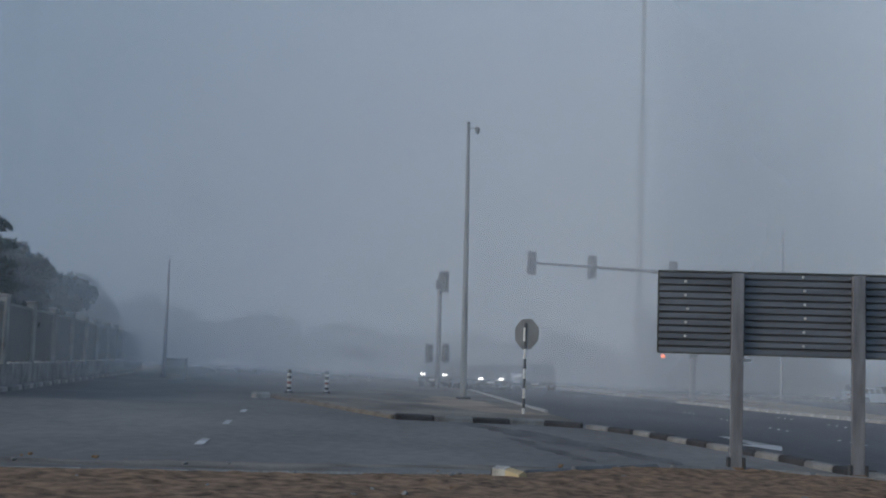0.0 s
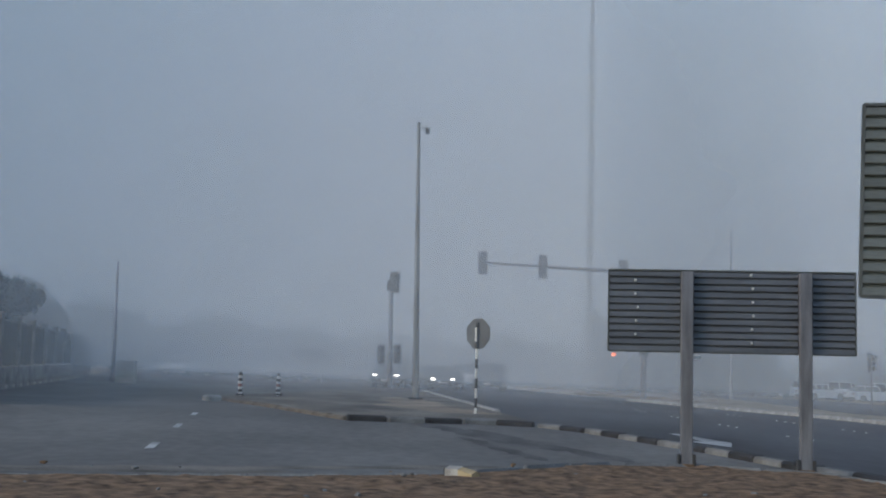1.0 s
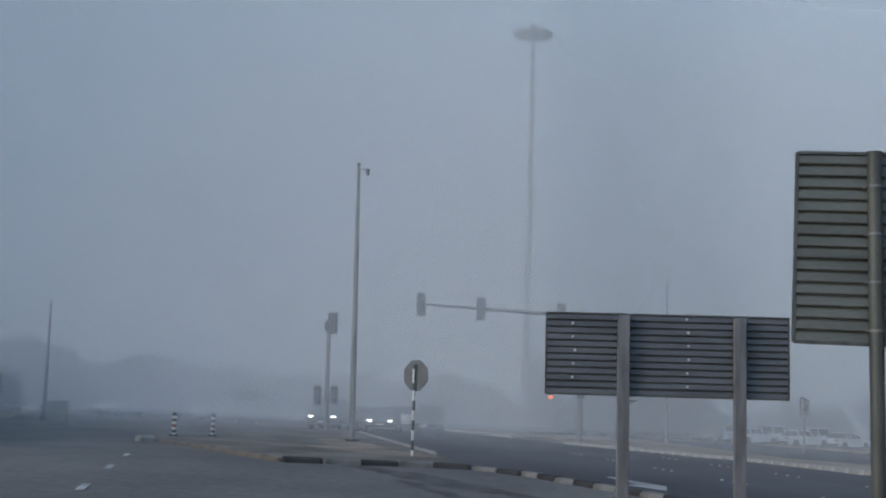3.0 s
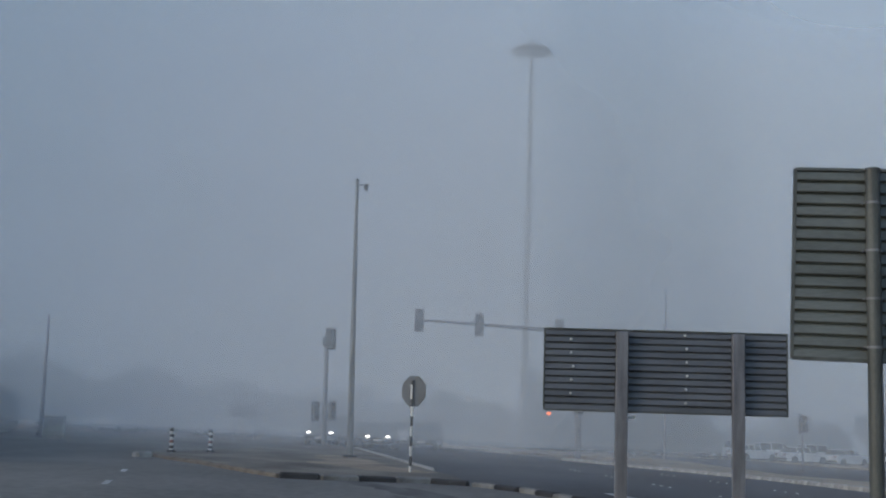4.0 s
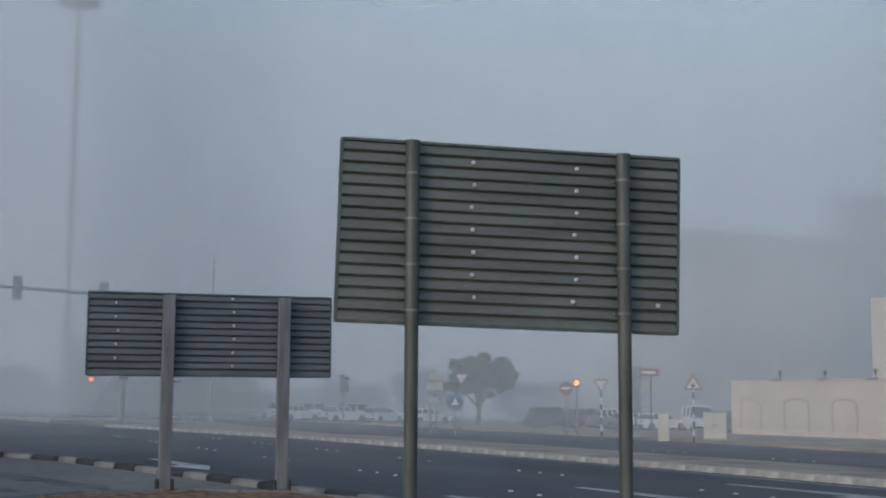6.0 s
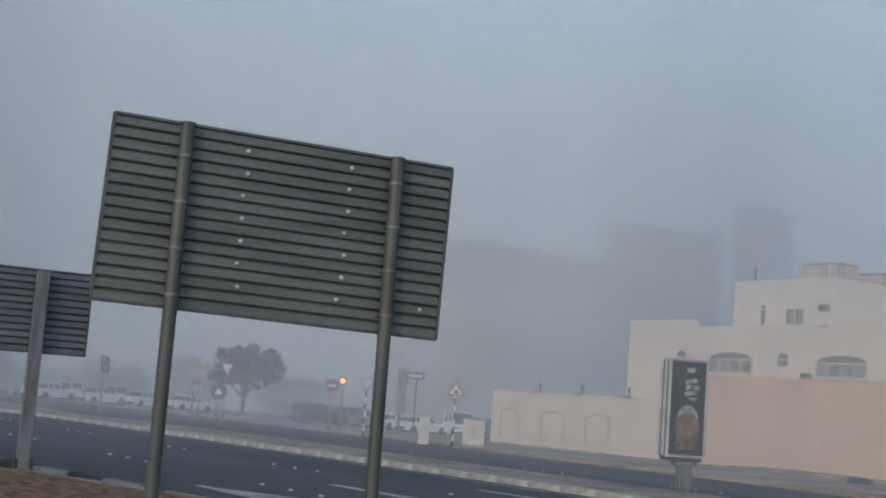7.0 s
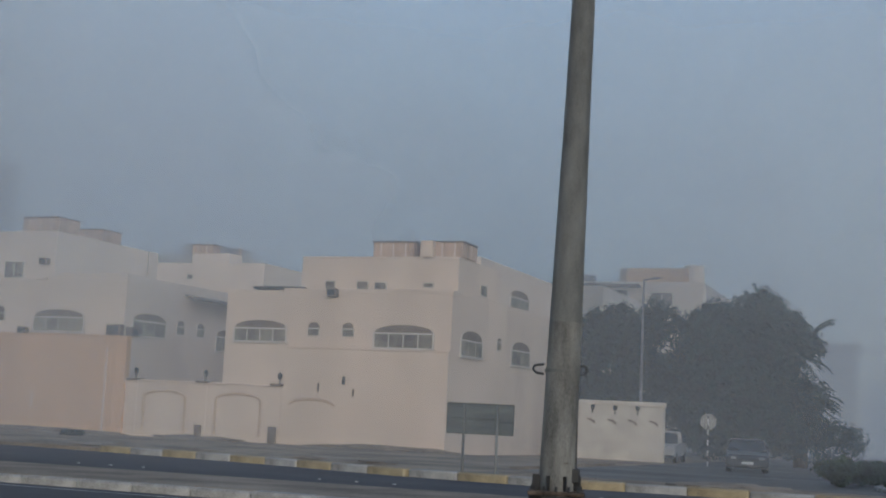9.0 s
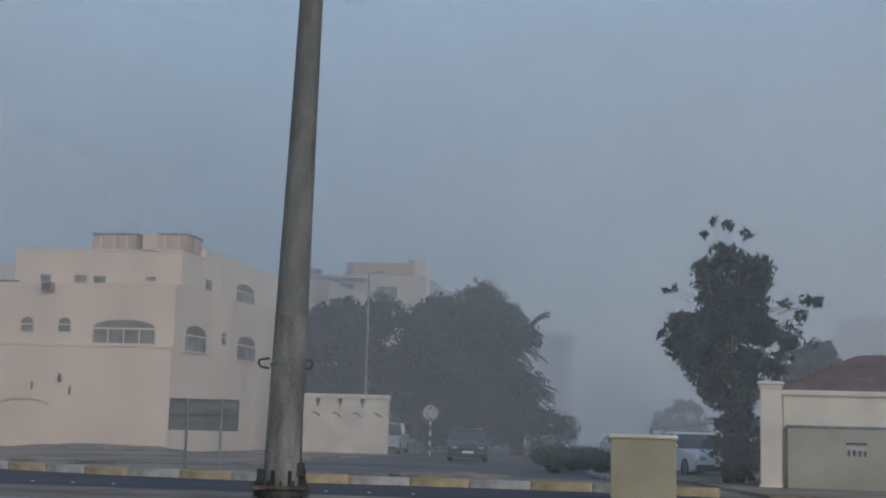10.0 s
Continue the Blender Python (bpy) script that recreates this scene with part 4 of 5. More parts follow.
arched_wall("boundary_wall", "cream boundary wall with blind arches and lantern piers", 57.6, 30.0, 39.3, 1.62, ((35.6, 38.1, 1.2), (31.2, 33.8, 1.2)), (38.8, 34.6, 30.3), M["cream"])
for y in (38.8, 34.6, 30.3):
    wall_lamp(57.85, y, 1.82)
for y0, z0, w, h in ((34.7, -1.0, 0.4, 0.55), (30.42, -1.2, 0.45, 0.85)):
    m2 = thing("meter_box", 57.55, y0, "small brown meter box on the boundary wall", "meter box", z=z0)
    part("door", box((0.12, w, h), bevel=0.02), M["shade"], m2)
arched_wall("boundary_wall", "long cream boundary wall with blind arches", 57.6, 54.4, 74.3, 2.35, ((71.0, 73.2, 1.2), (66.2, 68.6, 1.2), (61.8, 64.0, 1.2)), (69.2, 64.8, 60.3), M["cream"])
for y in (69.2, 64.8, 60.3):
    wall_lamp(57.85, y, 2.55)

h2 = thing("house", 58, 28, "two-storey cream corner villa with arched windows and roof tanks", "house", "villas", z=0)
h2.matrix_basis = Matrix()
block(h2, "wall", 58.0, 80.0, 21.25, 33.7, BASE, 6.45, M["cream"])
part("parapet", box((0.25, 9.25, 0.24), (58.127, 25.83, 6.43), bevel=0.02), M["cream"], h2)
part("parapet", box((0.25, 3.2, 0.12), (58.127, 32.1, 6.43), bevel=0.02), M["cream"], h2)
part("parapet", box((21.6, 0.25, 0.26), (69.1, 21.38, 6.43), bevel=0.02), M["cream"], h2)
part("plinth_wall", box((0.42, 8.8, 3.62 - BASE), (57.81, 25.6, BASE), bevel=0.03), M["cream"], h2)
part("plinth_ledge", box((0.50, 8.85, 0.06), (57.80, 25.6, 3.62), bevel=0.015), M["cream"], h2)
block(h2, "upper_wall", 60.2, 66.8, 21.8, 30.6, 6.4, 8.45, M["cream"], 0.12)
block(h2, "upper_wall", 67.0, 82.0, 23.0, 30.0, 6.4, 9.3, M["cream_b"], 0.12)
window(h2, ("x", 58), 33.2, 30.1, 3.9, 5.0, 4, 0.40)
window(h2, ("x", 58), 25.35, 22.1, 3.75, 4.9, 4, 0.40)
window(h2, ("x", 58), 28.95, 28.3, 4.25, 4.95, 1, 0.3, False)
window(h2, ("x", 58), 27.05, 26.4, 4.25, 4.95, 1, 0.3, False)
for u0, u1, z0, z1 in ((29.2, 28.6, 6.85, 7.3), (27.4, 26.7, 6.6, 7.3), (26.4, 25.7, 6.6, 7.25), (23.7, 23.1, 6.95, 7.25)):
    window(h2, ("x", 60.2), u0, u1, z0, z1, 1, 0, False)
window(h2, ("y", 21.25), 59.3, 62.6, 3.55, 4.85, 3, 0.5)
window(h2, ("y", 21.25), 65.05, 65.7, 4.1, 4.75, 1, 0.15, False)
window(h2, ("y", 21.25), 67.6, 71.2, 3.45, 4.8, 3, 0.5)
window(h2, ("y", 21.8), 63.6, 64.6, 6.9, 7.5, 1, 0, False)
window(h2, ("y", 23.0), 72.6, 76.4, 6.75, 8.2, 2, 0.45, False)
ac_unit(h2, ("x", 58), 27.6, 6.25, 0.5, 0.4)
part("roof_shade", box((0.9, 3.0, 0.10), (58.7, 30.9, 6.62), 0.02, Matrix.Rotation(radians(8), 4, "Y")), M["dark"], h2)
# third arch: its shadow line drawn as a darker tube too
hood = bmesh.new()
for k in range(12):
    a0, a1 = math.pi * k / 12, math.pi * (k + 1) / 12
    tube(0.07, 0.07, (57.58, 28.35 + 1.25 * math.cos(a0), 0.78 + 0.32 * math.sin(a0)), (57.58, 28.35 + 1.25 * math.cos(a1), 0.78 + 0.32 * math.sin(a1)), 6, hood)
part("arch_shadow_line", hood, M["arch_line"], h2)
lm = part("wall_lamp", tube(0.10, 0.06, (57.5, 26.6, 1.9), (57.5, 26.6, 2.3), 8), M["dark"], h2)
part("pipe", tube(0.05, 0.05, (57.56, 28.0, 1.5), (57.56, 28.0, 1.9), 8), M["shade"], h2)
part("pipe", tube(0.05, 0.05, (57.56, 26.1, 1.3), (57.56, 26.1, 1.7), 8), M["shade"], h2)
part("chimney", box((0.6, 0.7, 1.0), (60.5, 23.6, 8.4), bevel=0.02), M["cream"], h2)
tank(61.7, 25.6, 8.5, 2.2, 2.3, 0.8)
tank(61.7, 22.9, 8.5, 2.2, 2.3, 0.8)

h3 = thing("house", 80, 50, "pale flat-roofed villa behind the corner villas", "house", "villas", z=0)
h3.matrix_basis = Matrix()
block(h3, "wall", 76, 90, 41.5, 53, BASE, 9.9, M["cream_b"], 0.15)
block(h3, "upper_wall", 79, 88, 46, 52, 9.9, 11.0, M["cream_b"], 0.1)
window(h3, ("x", 76), 47.5, 47.0, 8.9, 9.3, 1, 0, False)
tank(80, 48.6, 10.95, 2.0, 2.4, 0.7)
h4 = thing("house", 88, 22, "pale villa with a roof room behind the trees", "house", "villas", z=0)
h4.matrix_basis = Matrix()
block(h4, "wall", 92, 106, 22, 34, BASE, 10.2, M["cream_b"], 0.15)
block(h4, "wall", 112, 130, 17.9, 29.5, BASE, 12.6, M["cream_b"], 0.15)
part("balcony", box((0.9, 5.0, 1.0), (111.6, 26.2, 9.6), bevel=0.02), M["shade"], h4)
part("balcony_roof", box((1.3, 5.6, 0.25), (111.5, 26.2, 12.2), bevel=0.03), M["shade"], h4)
block(h4, "roof_room", 112.3, 120, 19.2, 25.4, 12.6, 13.9, M["peach"], 0.1)
part("stair_turret", tube(0.9, 0.9, (113.2, 18.9, 12.5), (113.2, 18.9, 14.3), 16), M["cream_b"], h4, smooth=True)
part("plant_box", box((0.8, 1.6, 0.7), (113, 28.6, 12.7), bevel=0.04), M["shade"], h4)
window(h4, ("x", 112), 27.5, 24.5, 10.4, 12.0, 2, 0, False)
window(h4, ("x", 112), 22.5, 20.5, 10.6, 11.8, 2, 0, False)

lw = thing("boundary_wall", 0, 0, "white boundary wall with a broad coping beside the side street", "wall", "boundary walls")
lw.matrix_basis = Matrix()
part("wall", box((0.4, 5.0, 1.50 + 1.9), (72.2, 16.0, -1.9), bevel=0.02), M["trim"], lw)
part("coping", box((0.6, 5.1, 0.28), (72.2, 16.0, 1.50), bevel=0.04), M["trim"], lw)
for k in range(4):
    u = 17.6 - k * 1.2
    md = bmesh.new()
    for j in range(6):
        a0, a1 = 0.4 + 1.2 * j / 6, 0.4 + 1.2 * (j + 1) / 6
        tube(0.05, 0.05, (71.98, u + 0.3 - 0.5 * math.cos(a0), 0.3 + 0.4 * math.sin(a0)), (71.98, u + 0.3 - 0.5 * math.cos(a1), 0.3 + 0.4 * math.sin(a1)), 5, md)
    part("arch_line", md, M["shade"], lw)
for k in range(3):
    wall_lamp(72.0, 17.6 - k * 1.3, 1.05, "black lantern hung on the white wall")

# ---- tall hazy buildings ----
def tower(name, x0, x1, y0, y1, top, crown, label, mat="tower", rows=0, cols=0, west=(0, 0)):
    ob = thing("apartment_building", (x0 + x1) / 2, (y0 + y1) / 2, label, "building", "distant buildings", z=0)
    ob.matrix_basis = Matrix()
    block(ob, "wall", x0, x1, y0, y1, -5, top, M[mat])
    if crown:
        part("roof_overhang", box((x1 - x0 + 1.6, y1 - y0 + 1.6, crown), ((x0 + x1) / 2, (y0 + y1) / 2, top), bevel=0.1), M["tower_dark"], ob)
    for r in range(rows):
        for c in range(cols):
            u = x0 + (x1 - x0) * (c + 0.5) / cols
            window(ob, ("y", y0), u - 0.8, u + 0.8, 2 + r * 3.2, 3.5 + r * 3.2, 2, 0, False)
    for r in range(west[0]):
        for c in range(west[1]):
            u = y0 + (y1 - y0) * (c + 0.5) / west[1]
            window(ob, ("x", x0), u + 0.6, u - 0.6, 0.5 + r * 3.2, 2.2 + r * 3.2, 2, 0, False)
    return ob


tower("a", 77, 96, 105, 120, 15.0, 3.2, "hazy pale mid-rise building with a dark overhanging roof", "cream_b", rows=0)
tower("g", 106, 122, 112, 116, 24.0, 0.6, "faint grey tower block behind the villas", "tower")
tower("h", 126.5, 134.5, 110.5, 114, 29.0, 0.5, "faint taller tower block behind the villas", "tower")
tower("b", -49, -43.5, 172, 185, 18.5, 0.8, "faint tower block lost in thick haze", "tower_dim", rows=4, cols=3)
tower("c", -37.5, -33, 152, 162, 11.0, 0.6, "faint low block lost in thick haze", "tower_dim", rows=2, cols=3)
tower("d", 178, 190, 8.5, 13.5, 11.0, 0.5, "faint pale block at the end of the side street", "cream_b", west=(3, 2))
tower("e", 230, 240, 4, 9, 7.0, 0.4, "faint pale house at the end of the side street", "cream_b", west=(2, 2))
tower("f", 160, 175, -44, -27, 13.6, 0, "faint pale block behind the villa roof", "cream_b")

# ---- trees and shrubs ----
def leaves(rng, blobs, count, size, droop=0.3):
    """Small leaf tufts scattered through a set of ellipsoids (centre, radii), denser towards their skins."""
    verts, faces = [], []
    weights = [r[0] * r[1] + r[1] * r[2] for _, r in blobs]
    for _ in range(count):
        c, r = rng.choices(blobs, weights)[0]
        d = Vector((rng.gauss(0, 1), rng.gauss(0, 1), rng.gauss(0, 1))).normalized()
        k = rng.uniform(0.35, 1.0) ** 0.5 * (0.86 + 0.30 * noise.noise(Vector(c) * 0.7 + d * 2.3))
        p = Vector(c) + Vector((d.x * r[0], d.y * r[1], d.z * r[2])) * k
        s = size * rng.uniform(0.5, 1.3)
        u = Vector((rng.gauss(0, 1), rng.gauss(0, 1), rng.gauss(0, 1) - droop)).normalized()
        v = u.cross(Vector((rng.gauss(0, 1), rng.gauss(0, 1), rng.gauss(0, 1)))).normalized()
        i = len(verts)
        verts += [p - u * s, p + v * s * 0.42, p + u * s, p - v * s * 0.42]
        faces.append((i, i + 1, i + 2, i + 3))
    b = bmesh.new()
    bv = [b.verts.new(q) for q in verts]
    for fc in faces:
        b.faces.new([bv[j] for j in fc])
    return b


def tree(x, y, label, trunk_r, trunk_h, limbs, blobs, count, size, mat, seed, group="", extra=()):
    rng = random.Random(seed)
    ob = thing("tree", x, y, label, "tree", group)
    part("trunk", tube(trunk_r, trunk_r * 0.6, (0, 0, -0.2), (0.1, 0, trunk_h), 10), M["bark"], ob, smooth=True)
    for c, r in blobs[:limbs]:
        part("limb", tube(trunk_r * 0.5, trunk_r * 0.12, (0.08, 0, trunk_h * 0.9), (c[0] * 0.85, c[1] * 0.85, c[2]), 7), M["bark"], ob, smooth=True)
    part("crown", leaves(rng, blobs, count, size), M[mat], ob)
    core = [(c, tuple(k * 0.72 for k in r)) for c, r in blobs]
    part("inner_foliage", leaves(rng, core, count // 8, size * 2.6), M[mat], ob)
    return ob


def blobs_in(rng, cx, cy, cz, rx, ry, rz, n, small):
    """Many overlapping clumps that fill an ellipsoid unevenly."""
    out = []
    for _ in range(n):
        d = Vector((rng.gauss(0, 1), rng.gauss(0, 1), rng.gauss(0, 1))).normalized() * rng.uniform(0.25, 1.0) ** 0.6
        s = small * rng.uniform(0.7, 1.3)
        out.append(((cx + d.x * (rx - s * 0.6), cy + d.y * (ry - s * 0.6), cz + d.z * (rz - s * 0.6)), (s, s, s * 0.85)))
    return out


rng = random.Random(5)
x, y = polar(82.7, 80)
bl = blobs_in(rng, 0, 0, 6.3, 5.0, 5.5, 5.6, 46, 1.8) + blobs_in(rng, 0, 0, 2.4, 4.6, 5.3, 2.6, 22, 1.7)
tree(x, y, "huge dense dark round tree beside the side street", 0.5, 3.0, 6, bl, 72000, 0.16, "leaf", 11, "street trees")
x, y = polar(77.4, 86)
bl = blobs_in(rng, 0, 0, 5.8, 4.4, 4.9, 5.5, 36, 1.7)
tree(x, y, "dense dark tree behind the white wall", 0.4, 3.0, 5, bl, 30000, 0.16, "leaf", 12, "street trees")
x, y = polar(94.3, 36.3)
loose = [((0, 0.33, 7.30), 0.12), ((0, -0.03, 7.20), 0.22), ((0, -0.54, 6.92), 0.19), ((0, 0.60, 6.90), 0.12), ((0, -2.15, 5.10), 0.22), ((0, -2.45, 5.05), 0.20), ((0, -2.0, 4.65), 0.24),
         ((0, -2.35, 3.90), 0.19), ((0, 1.40, 5.40), 0.18), ((0, 1.70, 5.33), 0.11), ((0, 1.72, 4.10), 0.17), ((0, -1.6, 5.0), 0.2)]
bl = []
for cy3, cz3, ry3, rz3, n3 in ((-0.15, 5.40, 1.35, 1.40, 44), (0.05, 3.85, 2.15, 1.35, 90), (-0.25, 1.35, 0.90, 1.45, 30), (0.0, 2.6, 1.2, 0.9, 22)):
    bl += blobs_in(rng, 0, cy3, cz3, min(ry3, 1.4), ry3, rz3, n3, 0.40)
upright = tree(x, y, "upright dark leafy street tree with loose top twigs", 0.11, 2.9, 9, bl + [(c, (r, r, r)) for c, r in loose], 16000, 0.085, "leaf", 13, "street trees")
for c, r in loose:
    inner = (0, c[1] * 0.55, min(c[2] - 0.35, 6.0))
    part("twig", tube(0.016, 0.006, inner, c, 6), M["bark"], upright)
x, y = polar(26.75, 121)
bl = blobs_in(rng, 0, 0, 4.6, 4.0, 3.7, 2.3, 80, 0.66)
tree(x, y, "spreading umbrella-shaped tree in a car park", 0.26, 1.8, 14, bl, 11000, 0.16, "leaf_light", 14, "car park trees")
for i, (hd, ds, h, w) in enumerate(((20.6, 132, 4.8, 2.6), (21.8, 132, 3.9, 2.2), (19.4, 133, 3.6, 2.0), (18.0, 132, 3.2, 2.2), (16.6, 132, 3.4, 1.8), (9.0, 97, 3.2, 0.8), (9.1, 96, 6.4, 1.0), (9.6, 97, 4.4, 1.0), (10.2, 98, 2.8, 1.2), (10.6, 118, 3.6, 2.4), (7.2, 128, 3.4, 2.2), (5.6, 136, 3.6, 3.0),
                                    (-13.4, 100, 6.0, 3.0), (-11.6, 108, 5.2, 3.4), (-9.6, 111, 4.4, 3.4), (-7.8, 112, 5.4, 3.6), (-6.0, 113, 4.2, 3.2), (-4.2, 112, 5.2, 3.4), (-2.2, 113, 4.0, 3.4), (-0.4, 112, 4.4, 3.2),
                                    (1.6, 112, 4.8, 3.2), (3.4, 110, 4.0, 3.0), (5.2, 111, 5.0, 3.2), (7.0, 112, 4.2, 3.0), (11.4, 104, 4.0, 2.4), (12.9, 109, 4.6, 2.6), (14.4, 116, 4.2, 2.6), (15.9, 124, 5.0, 2.8), (12.4, 140, 7.0, 4.0), (14.4, 138, 6.4, 4.0), (24.4, 142, 6.4, 4.2), (28.8, 148, 5.6, 4.0), (16.0, 150, 5.4, 3.4))):
    x, y = polar(hd, ds)
    bl = blobs_in(rng, 0, 0, h * 0.5, w, w, h * 0.5, 40, max(0.5, w * 0.3))
    tree(x, y, "dark roadside tree dissolving into haze", 0.2, h * 0.35, 4, bl, 3200, 0.3, "leaf", 20 + i, "far roadside trees")
for i, (hd, ds, h, w) in enumerate(((90.6, 205, 9.5, 5.0), (92.2, 150, 6.2, 3.6), (89.2, 215, 11.0, 5.2), (98.0, 75, 6.6, 2.6))):
    x, y = polar(hd, ds)
    bl = blobs_in(rng, 0, 0, h * 0.55, w, w, h * 0.48, 34, w * 0.27)
    tree(x, y, "grey-green tree fading at the end of the street", 0.2, h * 0.35, 4, bl, 3600, 0.28, "leaf", 50 + i, "street trees")


def palm(x, y, h, r, label, seed, fronds=20, rise=0.5):
    g = random.Random(seed)
    ob = thing("palm_tree", x, y, label, "palm tree", "palms")
    part("trunk", tube(0.24, 0.18, (0, 0, -0.2), (0.1, 0, h), 10), M["bark"], ob, smooth=True)
    for k in range(fronds):
        a, up = 2 * math.pi * k / fronds + g.uniform(-0.2, 0.2), g.uniform(-0.05, 1.35) * rise
        b = bmesh.new()
        n = 9
        pts = [Vector((0.1 + r * s * math.cos(a), r * s * math.sin(a), h + r * (up * 1.6 * s - (0.55 + up * 0.4) * s * s))) for s in [j / n for j in range(n + 1)]]
        side = Vector((-math.sin(a), math.cos(a), 0))
        for j in range(n):
            p, q = pts[j], pts[j + 1]
            tube(0.03, 0.02, p, q, 4, b)
            for sg in (-1, 1):
                for m2 in (0.25, 0.75):
                    o = p.lerp(q, m2)
                    tip = o + side * sg * 0.55 * (1 - 0.6 * j / n) + (q - p).normalized() * 0.22 + Vector((0, 0, -0.16))
                    v = [b.verts.new(o), b.verts.new(o + (q - p) * 0.5), b.verts.new(tip)]
                    b.faces.new(v)
        part("frond", b, M["leaf"], ob)
    return ob


x, y = polar(85.0, 83)
palm(x, y, 6.7, 2.1, "date palm half hidden by the huge tree", 3, 34, 1.1)
x, y = polar(85.3, 83)
palm(x, y, 3.9, 2.2, "low date palm beside the huge tree", 4, 30, 0.7)
x, y = polar(-20.0, 40)
bl = [((0.0, 0, 1.6 + 0.62 * k), (1.9 - 0.22 * k, 1.2, 0.20)) for k in range(6)] + [((0.2, 0, 1.2), (1.4, 1.4, 1.2))]
tree(x, y, "layered dark conifer rising behind the fence", 0.14, 4.6, 6, bl, 6000, 0.16, "leaf", 15, "trees behind the fence")

for i, (fy, h, w) in enumerate(((34, 3.5, 1.8), (38, 4.0, 2.0), (42.5, 4.4, 2.1), (47, 4.8, 2.0), (52, 4.9, 2.2), (57, 4.8, 2.1), (63, 4.9, 2.3), (70, 4.8, 2.2), (78, 4.6, 2.4))):
    fx = -11 - 0.164 * (fy - 32) - 2.6
    bl = blobs_in(rng, 0, 0, h * 0.62, 1.4, w + 0.7, h * 0.52, 12, 0.85)
    tree(fx, fy, "dense dark shrub tree behind the fence", 0.12, 1.0, 3, bl, 2600, 0.17, "leaf", 70 + i, "trees behind the fence")
for hd, ds, h, w in ((86.6, 43, 1.1, 0.85), (87.5, 45, 0.9, 0.7), (88.4, 47, 0.9, 0.7), (86.6, 62, 2.6, 1.7), (89.2, 42, 0.8, 0.6)):
    x, y = polar(hd, ds)
    ob = thing("bush", x, y, "low ragged dark green bush at the street corner", "bush", "corner bushes")
    part("foliage", leaves(random.Random(int(hd * 10)), blobs_in(rng, 0, 0, h * 0.5, w, w, h * 0.5, 14, w * 0.42), 3000, 0.08), M["leaf_light" if h < 2 else "leaf"], ob)
for x, y, r in ((49, 36, 0.7),):
    ob = thing("bush", x, y, "small dry scrub plant on the sandy pavement", "bush", "scrub", z=gz(x, y) + 0.1)
    part("foliage", leaves(random.Random(int(x)), [((0, 0, r * 0.15), (r, r, r * 0.28))], 400, 0.07), M["leaf"], ob)

# ---- fence along the side road ----
fence = thing("fence", 0, 0, "dark panel fence with grey posts on a low concrete wall", "fence")
fence.matrix_basis = Matrix()
fx = lambda v: -11 - 0.164 * (v - 32)
ys = [27.7 + 4.5 * k for k in range(13)]
ang = math.atan2(1, -0.164) - math.pi / 2
for k, v in enumerate(ys):
    z = gz(fx(v), v)
    p = part("post", box((0.25, 0.25, 2.45), (fx(v), v, z - 0.1), bevel=0.03), M["kerb_grey"], fence)
    part("cap", box((0.30, 0.30, 0.06), (fx(v), v, z + 2.35), bevel=0.02), M["kerb_grey"], p)
    if k + 1 < len(ys):
        w = ys[k + 1]
        mx2, my2 = (fx(v) + fx(w)) / 2, (v + w) / 2
        ln = math.hypot(fx(w) - fx(v), w - v) - 0.34
        turn = Matrix.Rotation(ang, 4, "Z")
        part("low_wall", box((0.24, ln, 0.75), (mx2, my2, gz(mx2, my2) - 0.1), 0.02, turn), M["kerb_grey"], fence)
        pan = part("panel", box((0.05, ln, 1.45), (mx2, my2, gz(mx2, my2) + 0.70), 0.01, turn), M["dark"], fence)
        part("top_rail", box((0.09, ln, 0.06), (mx2, my2, gz(mx2, my2) + 2.15), 0.01, turn), M["galv_green"], pan)
kerb_line([(-10.2, 26), (-10.7, 32), (-12.6, 44), (-16.2, 68)], 0.25, ("kerb_grey", "kerb_pale"), "kerb", "dusty grey kerb before the fence", 0.9, 0.13)

